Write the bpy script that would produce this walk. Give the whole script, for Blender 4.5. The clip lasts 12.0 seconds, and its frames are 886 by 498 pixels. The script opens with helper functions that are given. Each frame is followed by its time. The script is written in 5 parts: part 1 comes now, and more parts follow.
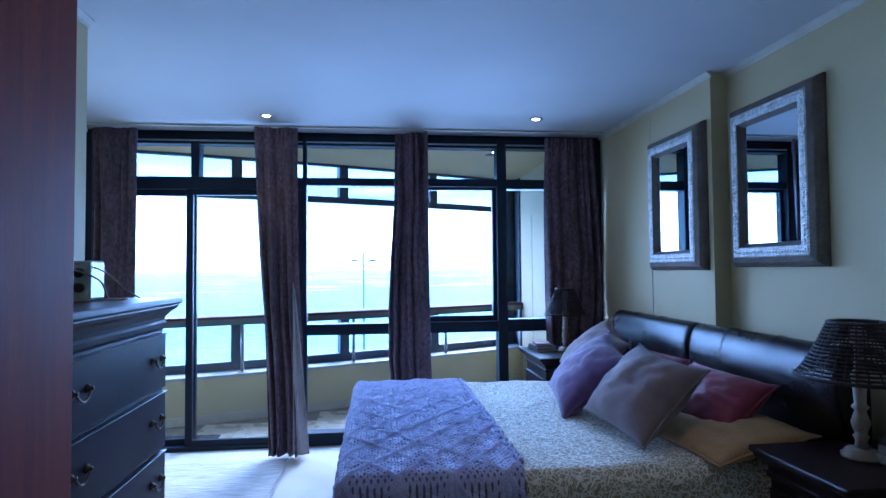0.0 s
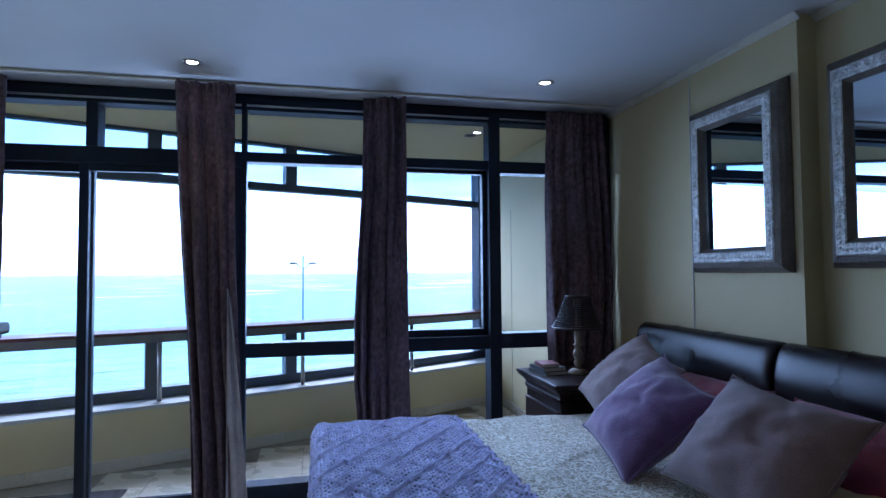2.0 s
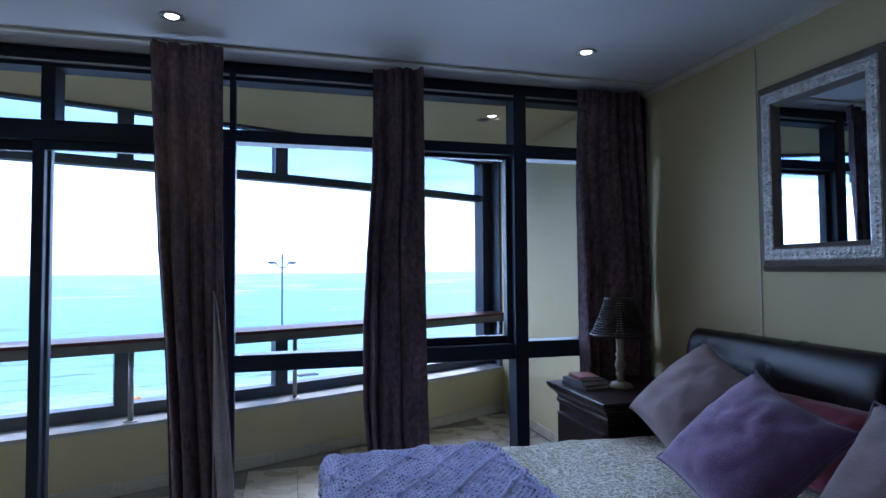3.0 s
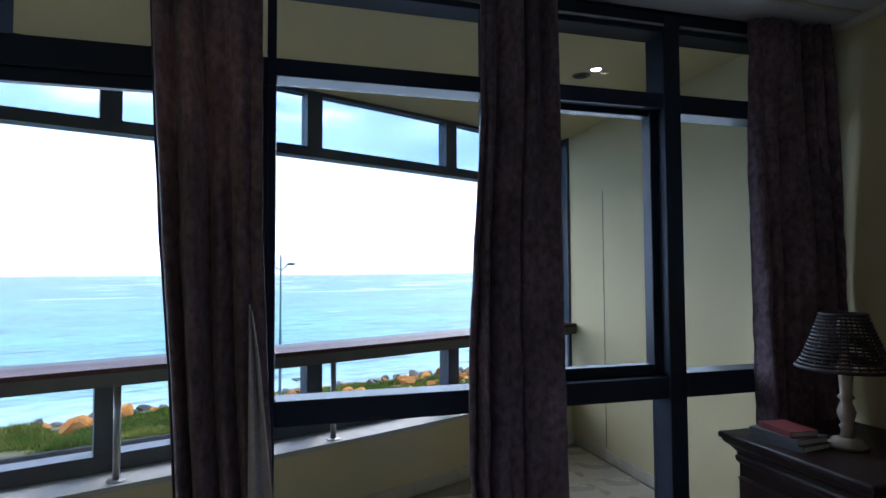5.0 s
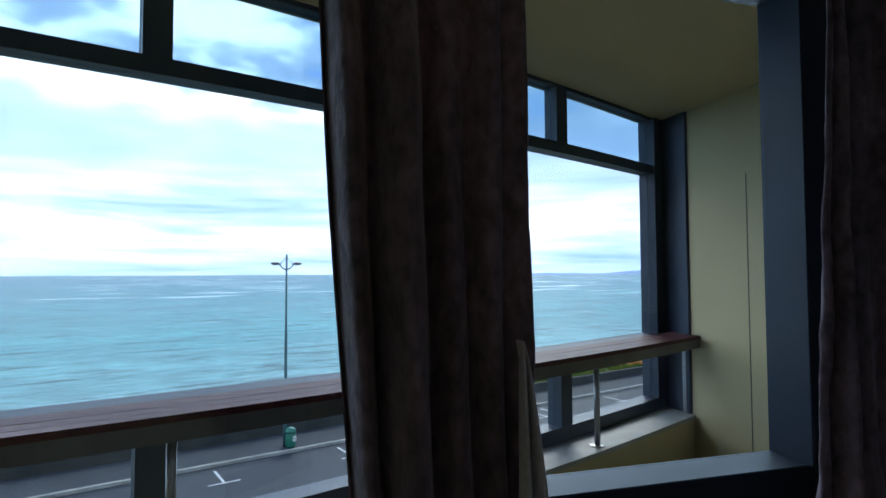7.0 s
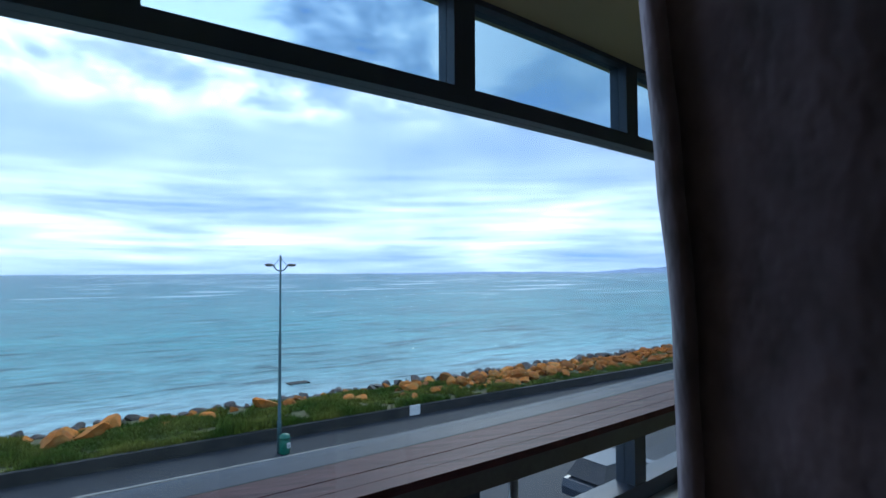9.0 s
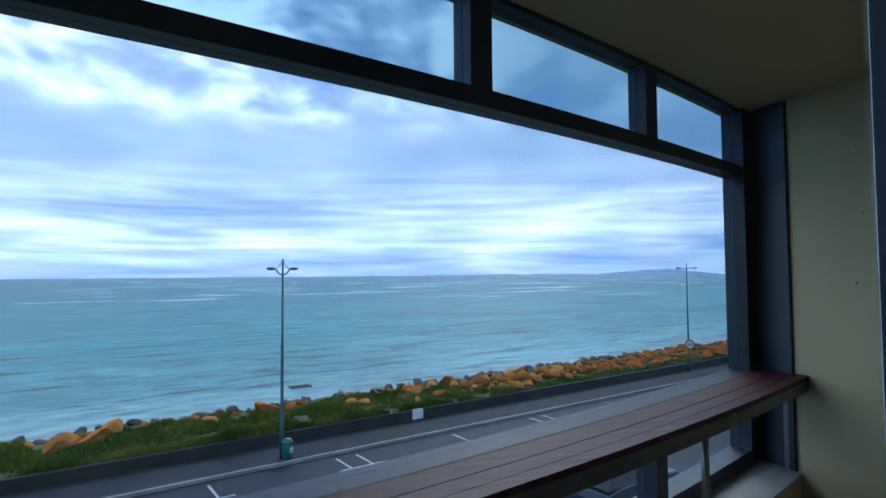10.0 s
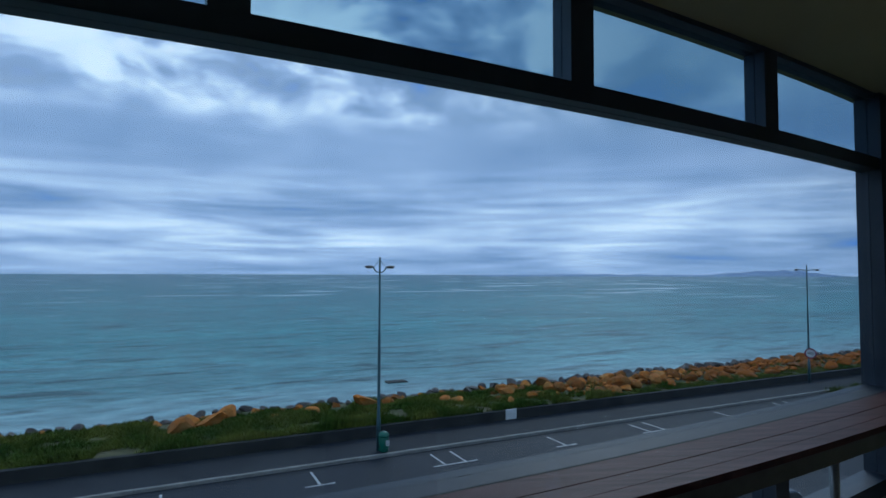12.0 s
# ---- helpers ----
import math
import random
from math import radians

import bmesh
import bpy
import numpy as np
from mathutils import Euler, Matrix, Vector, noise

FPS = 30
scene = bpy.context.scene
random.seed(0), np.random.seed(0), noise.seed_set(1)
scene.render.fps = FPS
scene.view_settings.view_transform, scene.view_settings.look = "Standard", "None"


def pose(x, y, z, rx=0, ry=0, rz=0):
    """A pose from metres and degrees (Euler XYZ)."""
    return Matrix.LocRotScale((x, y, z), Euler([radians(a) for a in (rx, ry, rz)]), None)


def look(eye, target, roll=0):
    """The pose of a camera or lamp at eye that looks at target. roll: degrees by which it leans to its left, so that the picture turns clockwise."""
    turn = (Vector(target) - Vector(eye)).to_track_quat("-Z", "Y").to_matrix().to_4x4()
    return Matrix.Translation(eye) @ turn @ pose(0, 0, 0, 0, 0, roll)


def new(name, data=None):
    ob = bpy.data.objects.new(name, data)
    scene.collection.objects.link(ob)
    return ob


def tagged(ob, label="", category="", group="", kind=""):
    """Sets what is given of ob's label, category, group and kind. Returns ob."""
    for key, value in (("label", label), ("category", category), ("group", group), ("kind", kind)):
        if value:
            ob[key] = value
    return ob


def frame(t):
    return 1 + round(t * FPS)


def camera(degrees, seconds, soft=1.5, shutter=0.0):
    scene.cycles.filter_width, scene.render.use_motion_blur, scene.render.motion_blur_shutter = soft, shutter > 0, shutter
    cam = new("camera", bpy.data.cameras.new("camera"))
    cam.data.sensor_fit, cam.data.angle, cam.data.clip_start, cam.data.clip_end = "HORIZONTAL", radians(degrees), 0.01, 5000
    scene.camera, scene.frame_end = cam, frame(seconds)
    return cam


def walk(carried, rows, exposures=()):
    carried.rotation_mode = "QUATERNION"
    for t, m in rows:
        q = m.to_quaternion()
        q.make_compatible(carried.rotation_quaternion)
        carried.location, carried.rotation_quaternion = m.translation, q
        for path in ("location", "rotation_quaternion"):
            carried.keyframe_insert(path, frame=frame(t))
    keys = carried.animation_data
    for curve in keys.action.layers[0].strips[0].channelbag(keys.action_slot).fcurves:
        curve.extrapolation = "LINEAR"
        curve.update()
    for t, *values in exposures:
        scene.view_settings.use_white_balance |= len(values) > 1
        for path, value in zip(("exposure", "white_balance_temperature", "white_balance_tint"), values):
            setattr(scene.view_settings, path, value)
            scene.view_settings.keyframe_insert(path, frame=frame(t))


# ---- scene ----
cam = camera(75.9, 12.0)
PATH = [
    (0, (0.565, -4.649, 1.396), (0.793, -2.663, 1.464), -0.5),
    (0.5, (0.572, -4.404, 1.402), (0.872, -2.428, 1.471), -0.5),
    (1, (0.522, -4.172, 1.393), (0.855, -2.201, 1.467), -0.5),
    (1.5, (0.455, -3.931, 1.398), (0.831, -1.968, 1.47), -0.5),
    (2, (0.412, -3.67, 1.388), (0.851, -1.721, 1.467), -0.4),
    (2.5, (0.382, -3.408, 1.386), (0.856, -1.467, 1.465), -0.2),
    (2.7, (0.34, -3.306, 1.387), (0.84, -1.371, 1.464), -0.4),
    (4.5, (0.130, -2.285, 1.378), (0.664, -0.359, 1.456), -0.4),
    (5, (0.032, -2.035, 1.388), (0.568, -0.11, 1.472), -0.3),
    (5.5, (-0.087, -1.771, 1.407), (0.455, 0.153, 1.483), -0.5),
    (6, (-0.208, -1.512, 1.407), (0.340, 0.410, 1.487), -0.4),
    (6.5, (-0.315, -1.315, 1.396), (0.219, 0.611, 1.477), -0.3),
    (7, (-0.388, -1.054, 1.395), (0.161, 0.867, 1.48), -0.2),
    (7.5, (-0.436, -0.800, 1.410), (0.127, 1.118, 1.490), -0.3),
    (7.7, (-0.448, -0.705, 1.422), (0.119, 1.212, 1.502), -0.2),
    (9.3, (-0.452, -0.336, 1.521), (0.124, 1.578, 1.603), -0.2),
    (9.5, (-0.457, -0.307, 1.527), (0.123, 1.606, 1.611), -0.1),
    (10, (-0.468, -0.263, 1.535), (0.1, 1.652, 1.625), -0.4),
    (10.5, (-0.473, -0.242, 1.542), (0.06, 1.683, 1.63), -0.2),
    (11, (-0.493, -0.242, 1.54), (-0.034, 1.702, 1.631), -0.2),
    (11.5, (-0.491, -0.246, 1.538), (-0.142, 1.721, 1.631), 0.0),
    (12, (-0.473, -0.235, 1.545), (-0.226, 1.748, 1.632), 0.2),
]
walk(cam, [(t, look(eye, target, roll)) for t, eye, target, roll in PATH],
     exposures=[(0, 3.12, 4300, 19), (1.5, 2.68, 4750, 20), (2.5, 2.25, 5100, 20), (4.5, 1.82, 5800, 18), (5.5, 1.63, 6100, 12),
                (6.5, 1.16, 6050, 6), (7.5, 0.85, 5900, 5), (9.5, 0.42, 5500, 5), (10.5, 0.06, 5400, 4), (12, -0.5, 5300, 3)])

# ---------------------------------------------------------------- sky and lights
world = bpy.data.worlds.new("overcast_sky")
scene.world = world
world.use_nodes = True
wt = world.node_tree
wn, wl = wt.nodes, wt.links
SKY_STRENGTH = 0.10


def wnode(kind, **settings):
    n = wn.new(kind)
    for key, value in settings.items():
        n.inputs[key].default_value = value
    return n


def wmath(op, a, b=0.0):
    n = wn.new("ShaderNodeMath")
    n.operation = op
    for i, v in enumerate((a, b)):
        if isinstance(v, (int, float)):
            n.inputs[i].default_value = v
        else:
            wl.new(v, n.inputs[i])
    return n.outputs[0]


sky = wn.new("ShaderNodeTexSky")
sky.sky_type = "NISHITA"
sky.sun_disc = False
sky.sun_elevation, sky.sun_rotation = radians(38), radians(-25)
sky.air_density, sky.dust_density = 1.0, 2.0
coord = wn.new("ShaderNodeTexCoord")
sep = wn.new("ShaderNodeSeparateXYZ")
wl.new(coord.outputs["Generated"], sep.inputs[0])
up = wmath("ADD", wmath("MAXIMUM", sep.outputs[2], 0.0), 0.10)
flat = wn.new("ShaderNodeCombineXYZ")
wl.new(wmath("DIVIDE", sep.outputs[0], up), flat.inputs[0])
wl.new(wmath("DIVIDE", sep.outputs[1], up), flat.inputs[1])
# cloud by height: streaks along the horizon, a smooth grey bank above them, broken puffs overhead
def wrange(src, a, b, c=0.0, d=1.0):
    n = wn.new("ShaderNodeMapRange")
    n.interpolation_type = "SMOOTHSTEP"
    for i, v in ((1, a), (2, b), (3, c), (4, d)):
        n.inputs[i].default_value = v
    wl.new(src, n.inputs[0])
    return n.outputs[0]


banks = wnode("ShaderNodeTexNoise", Scale=0.5, Detail=4.0, Roughness=0.5, Distortion=0.4)
wl.new(flat.outputs[0], banks.inputs["Vector"])
lumpy = wn.new("ShaderNodeVectorMath")
lumpy.operation = "MULTIPLY"
lumpy.inputs[1].default_value = (6.0, 6.0, 12.0)
wl.new(coord.outputs["Generated"], lumpy.inputs[0])
puffs = wnode("ShaderNodeTexNoise", Scale=1.0, Detail=6.0, Roughness=0.52, Distortion=0.25)
wl.new(lumpy.outputs[0], puffs.inputs["Vector"])
stretch = wn.new("ShaderNodeVectorMath")
stretch.operation = "MULTIPLY"
stretch.inputs[1].default_value = (2.4, 2.4, 34.0)
wl.new(coord.outputs["Generated"], stretch.inputs[0])
streaks = wnode("ShaderNodeTexNoise", Scale=1.0, Detail=7.0, Roughness=0.56, Distortion=0.4)
wl.new(stretch.outputs[0], streaks.inputs["Vector"])
deck = wn.new("ShaderNodeValToRGB")
deck.color_ramp.interpolation = "B_SPLINE"
deck.color_ramp.elements[0].position, deck.color_ramp.elements[0].color = 0.0, (0.54, 0.54, 0.54, 1)
deck.color_ramp.elements[1].position, deck.color_ramp.elements[1].color = 1.0, (0.52, 0.52, 0.52, 1)
for at_, v in ((0.03, 0.54), (0.06, 0.66), (0.10, 0.55), (0.13, 0.69), (0.16, 0.55), (0.20, 0.46), (0.25, 0.52), (0.30, 0.70), (0.36, 0.72), (0.45, 0.64), (0.60, 0.52)):
    deck.color_ramp.elements.new(at_).color = (v, v, v, 1)
wobble = wmath("ADD", sep.outputs[2], wmath("MULTIPLY", wmath("SUBTRACT", banks.outputs[0], 0.5), 0.10))
wl.new(wobble, deck.inputs[0])
grey = wn.new("ShaderNodeSeparateColor")
wl.new(deck.outputs[0], grey.inputs[0])
low = wmath("MULTIPLY", wrange(sep.outputs[2], 0.10, 0.21, 1.05, 0.14), wrange(sep.outputs[2], 0.0, 0.05, 0.45, 1.0))
high = wrange(wobble, 0.22, 0.31)
ragged = wmath("ADD", wmath("MULTIPLY", wmath("SUBTRACT", banks.outputs[0], 0.5), 0.42),
               wmath("ADD", wmath("MULTIPLY", wmath("SUBTRACT", puffs.outputs[0], 0.5), wmath("ADD", wmath("MULTIPLY", high, 2.3), 0.22)), wmath("MULTIPLY", wmath("SUBTRACT", streaks.outputs[0], 0.5), low)))
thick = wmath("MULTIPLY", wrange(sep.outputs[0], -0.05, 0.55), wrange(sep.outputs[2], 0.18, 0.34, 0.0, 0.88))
cover = wmath("ADD", grey.outputs[0], ragged)
shade = wn.new("ShaderNodeValToRGB")
shade.color_ramp.elements[0].position, shade.color_ramp.elements[0].color = 0.30, (1.6, 3.6, 9.0, 1)
shade.color_ramp.elements[1].position, shade.color_ramp.elements[1].color = 0.88, (13.0, 13.6, 14.8, 1)
for at_, c_ in ((0.42, (3.6, 4.9, 7.7, 1)), (0.55, (5.4, 6.7, 9.7, 1)), (0.66, (8.0, 9.2, 11.8, 1)), (0.76, (11.2, 12.0, 13.7, 1))):
    shade.color_ramp.elements.new(at_).color = c_
wl.new(cover, shade.inputs[0])
blend = wn.new("ShaderNodeMix")
blend.data_type = "RGBA"
holes = wmath("MAXIMUM", wrange(puffs.outputs[0], 0.30, 0.46, 0.75, 1.0), wmath("SUBTRACT", 1.0, high))
wl.new(holes, blend.inputs["Factor"])
wl.new(sky.outputs[0], blend.inputs[6])
wl.new(shade.outputs[0], blend.inputs[7])
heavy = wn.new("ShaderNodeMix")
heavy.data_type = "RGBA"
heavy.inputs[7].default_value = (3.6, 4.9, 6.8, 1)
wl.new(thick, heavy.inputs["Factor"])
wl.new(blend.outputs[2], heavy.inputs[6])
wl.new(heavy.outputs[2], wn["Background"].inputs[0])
wn["Background"].inputs[1].default_value = SKY_STRENGTH

sun_data = bpy.data.lights.new("sun", "SUN")
sun_data.energy, sun_data.angle, sun_data.color = 0.9, radians(25), (1.0, 0.95, 0.88)
new("sun", sun_data).matrix_world = look((0, 0, 30), (-10, -24, 10))

# daylight that the balcony's glazing lets in
sky_lamp = bpy.data.lights.new("window_daylight", "AREA")
sky_lamp.shape, sky_lamp.size, sky_lamp.size_y, sky_lamp.energy, sky_lamp.color = "RECTANGLE", 3.8, 1.1, 12.0, (0.62, 0.80, 1.0)
sky_lamp.spread = radians(135)
new("window_daylight", sky_lamp).matrix_world = look((0.3, 0.58, 1.55), (0.1, -1.42, 1.05))


def downlight_lamp(x, y, z, watts):
    d = bpy.data.lights.new("downlight_lamp", "SPOT")
    d.energy, d.spot_size, d.spot_blend, d.shadow_soft_size, d.color = watts, radians(80), 1.0, 0.05, (1.0, 0.66, 0.36)
    new("downlight_lamp", d).matrix_world = look((x, y, z), (x, y + 0.001, 0))


# ---------------------------------------------------------------- materials
def material(name, base, rough=0.6, metal=0.0, vary=None, scale=8.0, bump=0.0, bump_scale=60.0, coat=0.0, stretch=(1, 1, 1), sheen=0.0, per_object=0.0, detail=4.0, spec=0.5, fine=0.12):
    """A procedural surface: two colours mixed by noise at a large and a small scale, fine relief, roughness that wanders."""
    m = bpy.data.materials.new(name)
    m.use_nodes = True
    nt = m.node_tree
    b = nt.nodes["Principled BSDF"]
    tc = nt.nodes.new("ShaderNodeTexCoord")
    mp = nt.nodes.new("ShaderNodeMapping")
    mp.inputs["Scale"].default_value = stretch
    nt.links.new(tc.outputs["Object"], mp.inputs[0])
    big = nt.nodes.new("ShaderNodeTexNoise")
    big.inputs["Scale"].default_value, big.inputs["Detail"].default_value = scale, detail
    nt.links.new(mp.outputs[0], big.inputs["Vector"])
    small = nt.nodes.new("ShaderNodeTexNoise")
    small.inputs["Scale"].default_value, small.inputs["Detail"].default_value = bump_scale, 3.0
    nt.links.new(mp.outputs[0], small.inputs["Vector"])
    ramp = nt.nodes.new("ShaderNodeMix")
    ramp.data_type = "RGBA"
    other = vary if vary else tuple(c * 0.82 for c in base)
    ramp.inputs[6].default_value, ramp.inputs[7].default_value = (*base, 1), (*other, 1)
    rng = nt.nodes.new("ShaderNodeMapRange")
    rng.inputs[1].default_value, rng.inputs[2].default_value = 0.35, 0.68
    nt.links.new(big.outputs[0], rng.inputs[0])
    nt.links.new(rng.outputs[0], ramp.inputs["Factor"])
    grain = nt.nodes.new("ShaderNodeMix")
    grain.data_type, grain.blend_type = "RGBA", "MULTIPLY"
    grain.inputs["Factor"].default_value = 1.0
    tone = nt.nodes.new("ShaderNodeMapRange")
    tone.inputs[1].default_value, tone.inputs[2].default_value, tone.inputs[3].default_value, tone.inputs[4].default_value = 0.3, 0.7, 1 - fine, 1 + fine
    nt.links.new(small.outputs[0], tone.inputs[0])
    nt.links.new(ramp.outputs[2], grain.inputs[6])
    nt.links.new(tone.outputs[0], grain.inputs[7])
    colour = grain.outputs[2]
    if per_object:
        info = nt.nodes.new("ShaderNodeObjectInfo")
        hsv = nt.nodes.new("ShaderNodeHueSaturation")
        r2 = nt.nodes.new("ShaderNodeMapRange")
        r2.inputs[3].default_value, r2.inputs[4].default_value = 1 - per_object, 1 + per_object
        nt.links.new(info.outputs["Random"], r2.inputs[0])
        nt.links.new(r2.outputs[0], hsv.inputs["Value"])
        nt.links.new(colour, hsv.inputs["Color"])
        colour = hsv.outputs[0]
    nt.links.new(colour, b.inputs["Base Color"])
    rr = nt.nodes.new("ShaderNodeMapRange")
    rr.inputs[3].default_value, rr.inputs[4].default_value = max(rough - 0.08, 0.02), min(rough + 0.08, 1)
    nt.links.new(big.outputs[0], rr.inputs[0])
    nt.links.new(rr.outputs[0], b.inputs["Roughness"])
    b.inputs["Metallic"].default_value = metal
    b.inputs["Coat Weight"].default_value = coat
    b.inputs["Coat Roughness"].default_value = 0.12
    b.inputs["Sheen Weight"].default_value = sheen
    b.inputs["Specular IOR Level"].default_value = spec
    if bump:
        bp = nt.nodes.new("ShaderNodeBump")
        bp.inputs["Strength"].default_value, bp.inputs["Distance"].default_value = bump, 0.01
        nt.links.new(small.outputs[0], bp.inputs["Height"])
        nt.links.new(bp.outputs[0], b.inputs["Normal"])
    return m


def glass(name, tint=(1, 1, 1)):
    """Thin window glass: clear, with a reflection that grows towards grazing."""
    m = bpy.data.materials.new(name)
    m.use_nodes = True
    nt = m.node_tree
    nt.nodes.remove(nt.nodes["Principled BSDF"])
    clear, shine, mix, weight, power, scale_ = (nt.nodes.new("ShaderNode" + k) for k in ("BsdfTransparent", "BsdfGlossy", "MixShader", "LayerWeight", "Math", "Math"))
    clear.inputs[0].default_value = (*tint, 1)
    shine.inputs["Roughness"].default_value = 0.0
    weight.inputs[0].default_value = 0.5
    power.operation, power.inputs[1].default_value = "POWER", 5.0
    scale_.operation, scale_.inputs[1].default_value, scale_.inputs[2].default_value = "MULTIPLY_ADD", 0.5, 0.018
    nt.links.new(weight.outputs["Facing"], power.inputs[0])
    nt.links.new(power.outputs[0], scale_.inputs[0])
    nt.links.new(scale_.outputs[0], mix.inputs[0])
    nt.links.new(clear.outputs[0], mix.inputs[1])
    nt.links.new(shine.outputs[0], mix.inputs[2])
    nt.links.new(mix.outputs[0], nt.nodes["Material Output"].inputs[0])
    return m


def emitter(name, colour, strength):
    m = bpy.data.materials.new(name)
    m.use_nodes = True
    b = m.node_tree.nodes["Principled BSDF"]
    b.inputs["Emission Color"].default_value = (*colour, 1)
    b.inputs["Emission Strength"].default_value = strength
    return m


M_WALL = material("cream_paint", (0.57, 0.49, 0.28), 0.65, spec=0.3, vary=(0.52, 0.445, 0.25), scale=1.6, bump=0.08, bump_scale=140, fine=0.03)
M_CEIL = material("white_ceiling_paint", (0.62, 0.63, 0.64), 0.8, vary=(0.58, 0.59, 0.60), scale=1.2, bump=0.05, bump_scale=180, fine=0.03)
M_TRIM = material("white_trim_paint", (0.60, 0.57, 0.47), 0.5, scale=5, fine=0.04)
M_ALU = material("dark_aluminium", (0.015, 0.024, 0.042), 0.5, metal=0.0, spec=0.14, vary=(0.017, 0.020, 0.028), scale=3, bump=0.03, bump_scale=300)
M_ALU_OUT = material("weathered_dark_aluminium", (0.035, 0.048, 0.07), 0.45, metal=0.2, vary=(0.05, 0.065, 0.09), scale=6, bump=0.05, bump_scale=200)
M_SILL_OUT = material("smooth_grey_aluminium_sill", (0.026, 0.036, 0.054), 0.45, metal=0.0, vary=(0.034, 0.046, 0.066), scale=6, bump=0.02, bump_scale=200, spec=0.2)
M_GLASS = glass("clear_glass", (0.97, 0.985, 0.98))
M_TINT = glass("tinted_glass", (0.62, 0.72, 0.77))
# crushed velvet's mottled highlights are painted in as lighter tones
M_CURTAIN = material("mauve_velvet", (0.072, 0.047, 0.058), 0.9, vary=(0.125, 0.082, 0.098), scale=9, bump=0.5, bump_scale=45, sheen=0.10, stretch=(1, 1, 0.7), fine=0.45)
M_LINING = material("pale_lining_cloth", (0.36, 0.33, 0.34), 0.9, scale=12, bump=0.2, bump_scale=120)
M_WOOD = material("dark_stained_wood", (0.015, 0.008, 0.008), 0.36, vary=(0.022, 0.011, 0.010), scale=5, stretch=(1, 9, 9), bump=0.008, bump_scale=50, spec=0.17)
M_DOOR = material("red_brown_stained_door", (0.17, 0.024, 0.012), 0.6, vary=(0.23, 0.040, 0.018), scale=4, stretch=(10, 10, 0.7), bump=0.05, bump_scale=40, spec=0.2)
M_BRASS = material("aged_dark_brass", (0.10, 0.075, 0.05), 0.3, metal=1.0, scale=30)
M_LEATHER = material("dark_brown_leather", (0.008, 0.006, 0.008), 0.25, vary=(0.013, 0.009, 0.010), scale=7, bump=0.2, bump_scale=190, spec=0.42)
M_PEWTER = material("embossed_pewter", (0.58, 0.57, 0.54), 0.38, metal=0.8, vary=(0.36, 0.33, 0.30), scale=40, bump=1.0, bump_scale=110)
M_PEWTER_DULL = material("dull_pewter", (0.19, 0.165, 0.14), 0.5, metal=0.5, vary=(0.14, 0.118, 0.10), scale=10, bump=0.4, bump_scale=110)
M_GREY = material("taupe_cushion_cotton", (0.22, 0.165, 0.165), 0.9, vary=(0.18, 0.135, 0.135), scale=9, bump=0.35, bump_scale=220, sheen=0.15)
M_PURPLE = material("plum_cushion_velvet", (0.17, 0.085, 0.20), 0.85, vary=(0.12, 0.06, 0.15), scale=12, bump=0.3, bump_scale=160, sheen=0.4)
M_RED = material("crimson_satin_pillow", (0.22, 0.026, 0.050), 0.5, vary=(0.24, 0.02, 0.06), scale=8, bump=0.2, bump_scale=120, sheen=0.3)
# tan base holds the warm lamp light on the damask
M_WARM_SPREAD = material("warm_lit_damask", (0.48, 0.31, 0.13), 0.85, vary=(0.40, 0.255, 0.105), scale=9, bump=0.3, bump_scale=150, sheen=0.1)
M_FLOOR = material("cream_carpet", (0.60, 0.56, 0.48), 0.95, vary=(0.53, 0.49, 0.42), scale=3, bump=0.5, bump_scale=260)
M_RUG = material("woven_cream_rug", (0.60, 0.57, 0.51), 0.95, vary=(0.36, 0.32, 0.28), scale=14, stretch=(0.5, 6, 1), bump=0.7, bump_scale=60, detail=6)
M_TILE = material("beige_floor_tile", (0.56, 0.51, 0.40), 0.28, vary=(0.49, 0.44, 0.34), scale=5, bump=0.03, bump_scale=80, per_object=0.05)
M_GROUT = material("grey_grout", (0.26, 0.24, 0.20), 0.9)
M_SILL = material("grey_painted_sill", (0.42, 0.42, 0.40), 0.55, vary=(0.34, 0.34, 0.33), scale=9, bump=0.1, bump_scale=90)
M_DECK = material("varnished_red_brown_plank", (0.088, 0.026, 0.025), 0.48, vary=(0.050, 0.015, 0.016), scale=3.5, stretch=(1.2, 14, 14), bump=0.05, bump_scale=40, spec=0.14, per_object=0.12)
M_STEEL = material("brushed_steel", (0.38, 0.38, 0.38), 0.35, metal=0.9, scale=20, bump=0.05, bump_scale=200)
M_FASCIA = material("grey_metal_fascia", (0.13, 0.12, 0.11), 0.45, metal=0.4, scale=7)
M_MAT = material("dark_rubber_mat", (0.04, 0.04, 0.045), 0.95, scale=30, bump=0.6, bump_scale=150)
M_TURNED = material("whitewashed_turned_wood", (0.32, 0.25, 0.18), 0.6, vary=(0.22, 0.16, 0.11), scale=16, stretch=(1, 1, 0.4), bump=0.15, bump_scale=60)
M_WICKER = material("dark_brown_wicker", (0.018, 0.012, 0.012), 0.55, spec=0.25, vary=(0.034, 0.023, 0.022), scale=40, bump=0.3, bump_scale=200)
M_PAGES = material("book_pages", (0.62, 0.57, 0.46), 0.9, scale=10, stretch=(1, 1, 30))
M_BOOK_RED = material("red_book_cover", (0.20, 0.03, 0.03), 0.45, scale=10)
M_BOOK_GREY = material("grey_book_cover", (0.085, 0.085, 0.09), 0.5, scale=10)
M_BOOK_PALE = material("pale_book_cover", (0.45, 0.43, 0.38), 0.5, scale=10)
M_SILVER = material("silver_plastic", (0.45, 0.50, 0.52), 0.35, metal=0.4, scale=20)
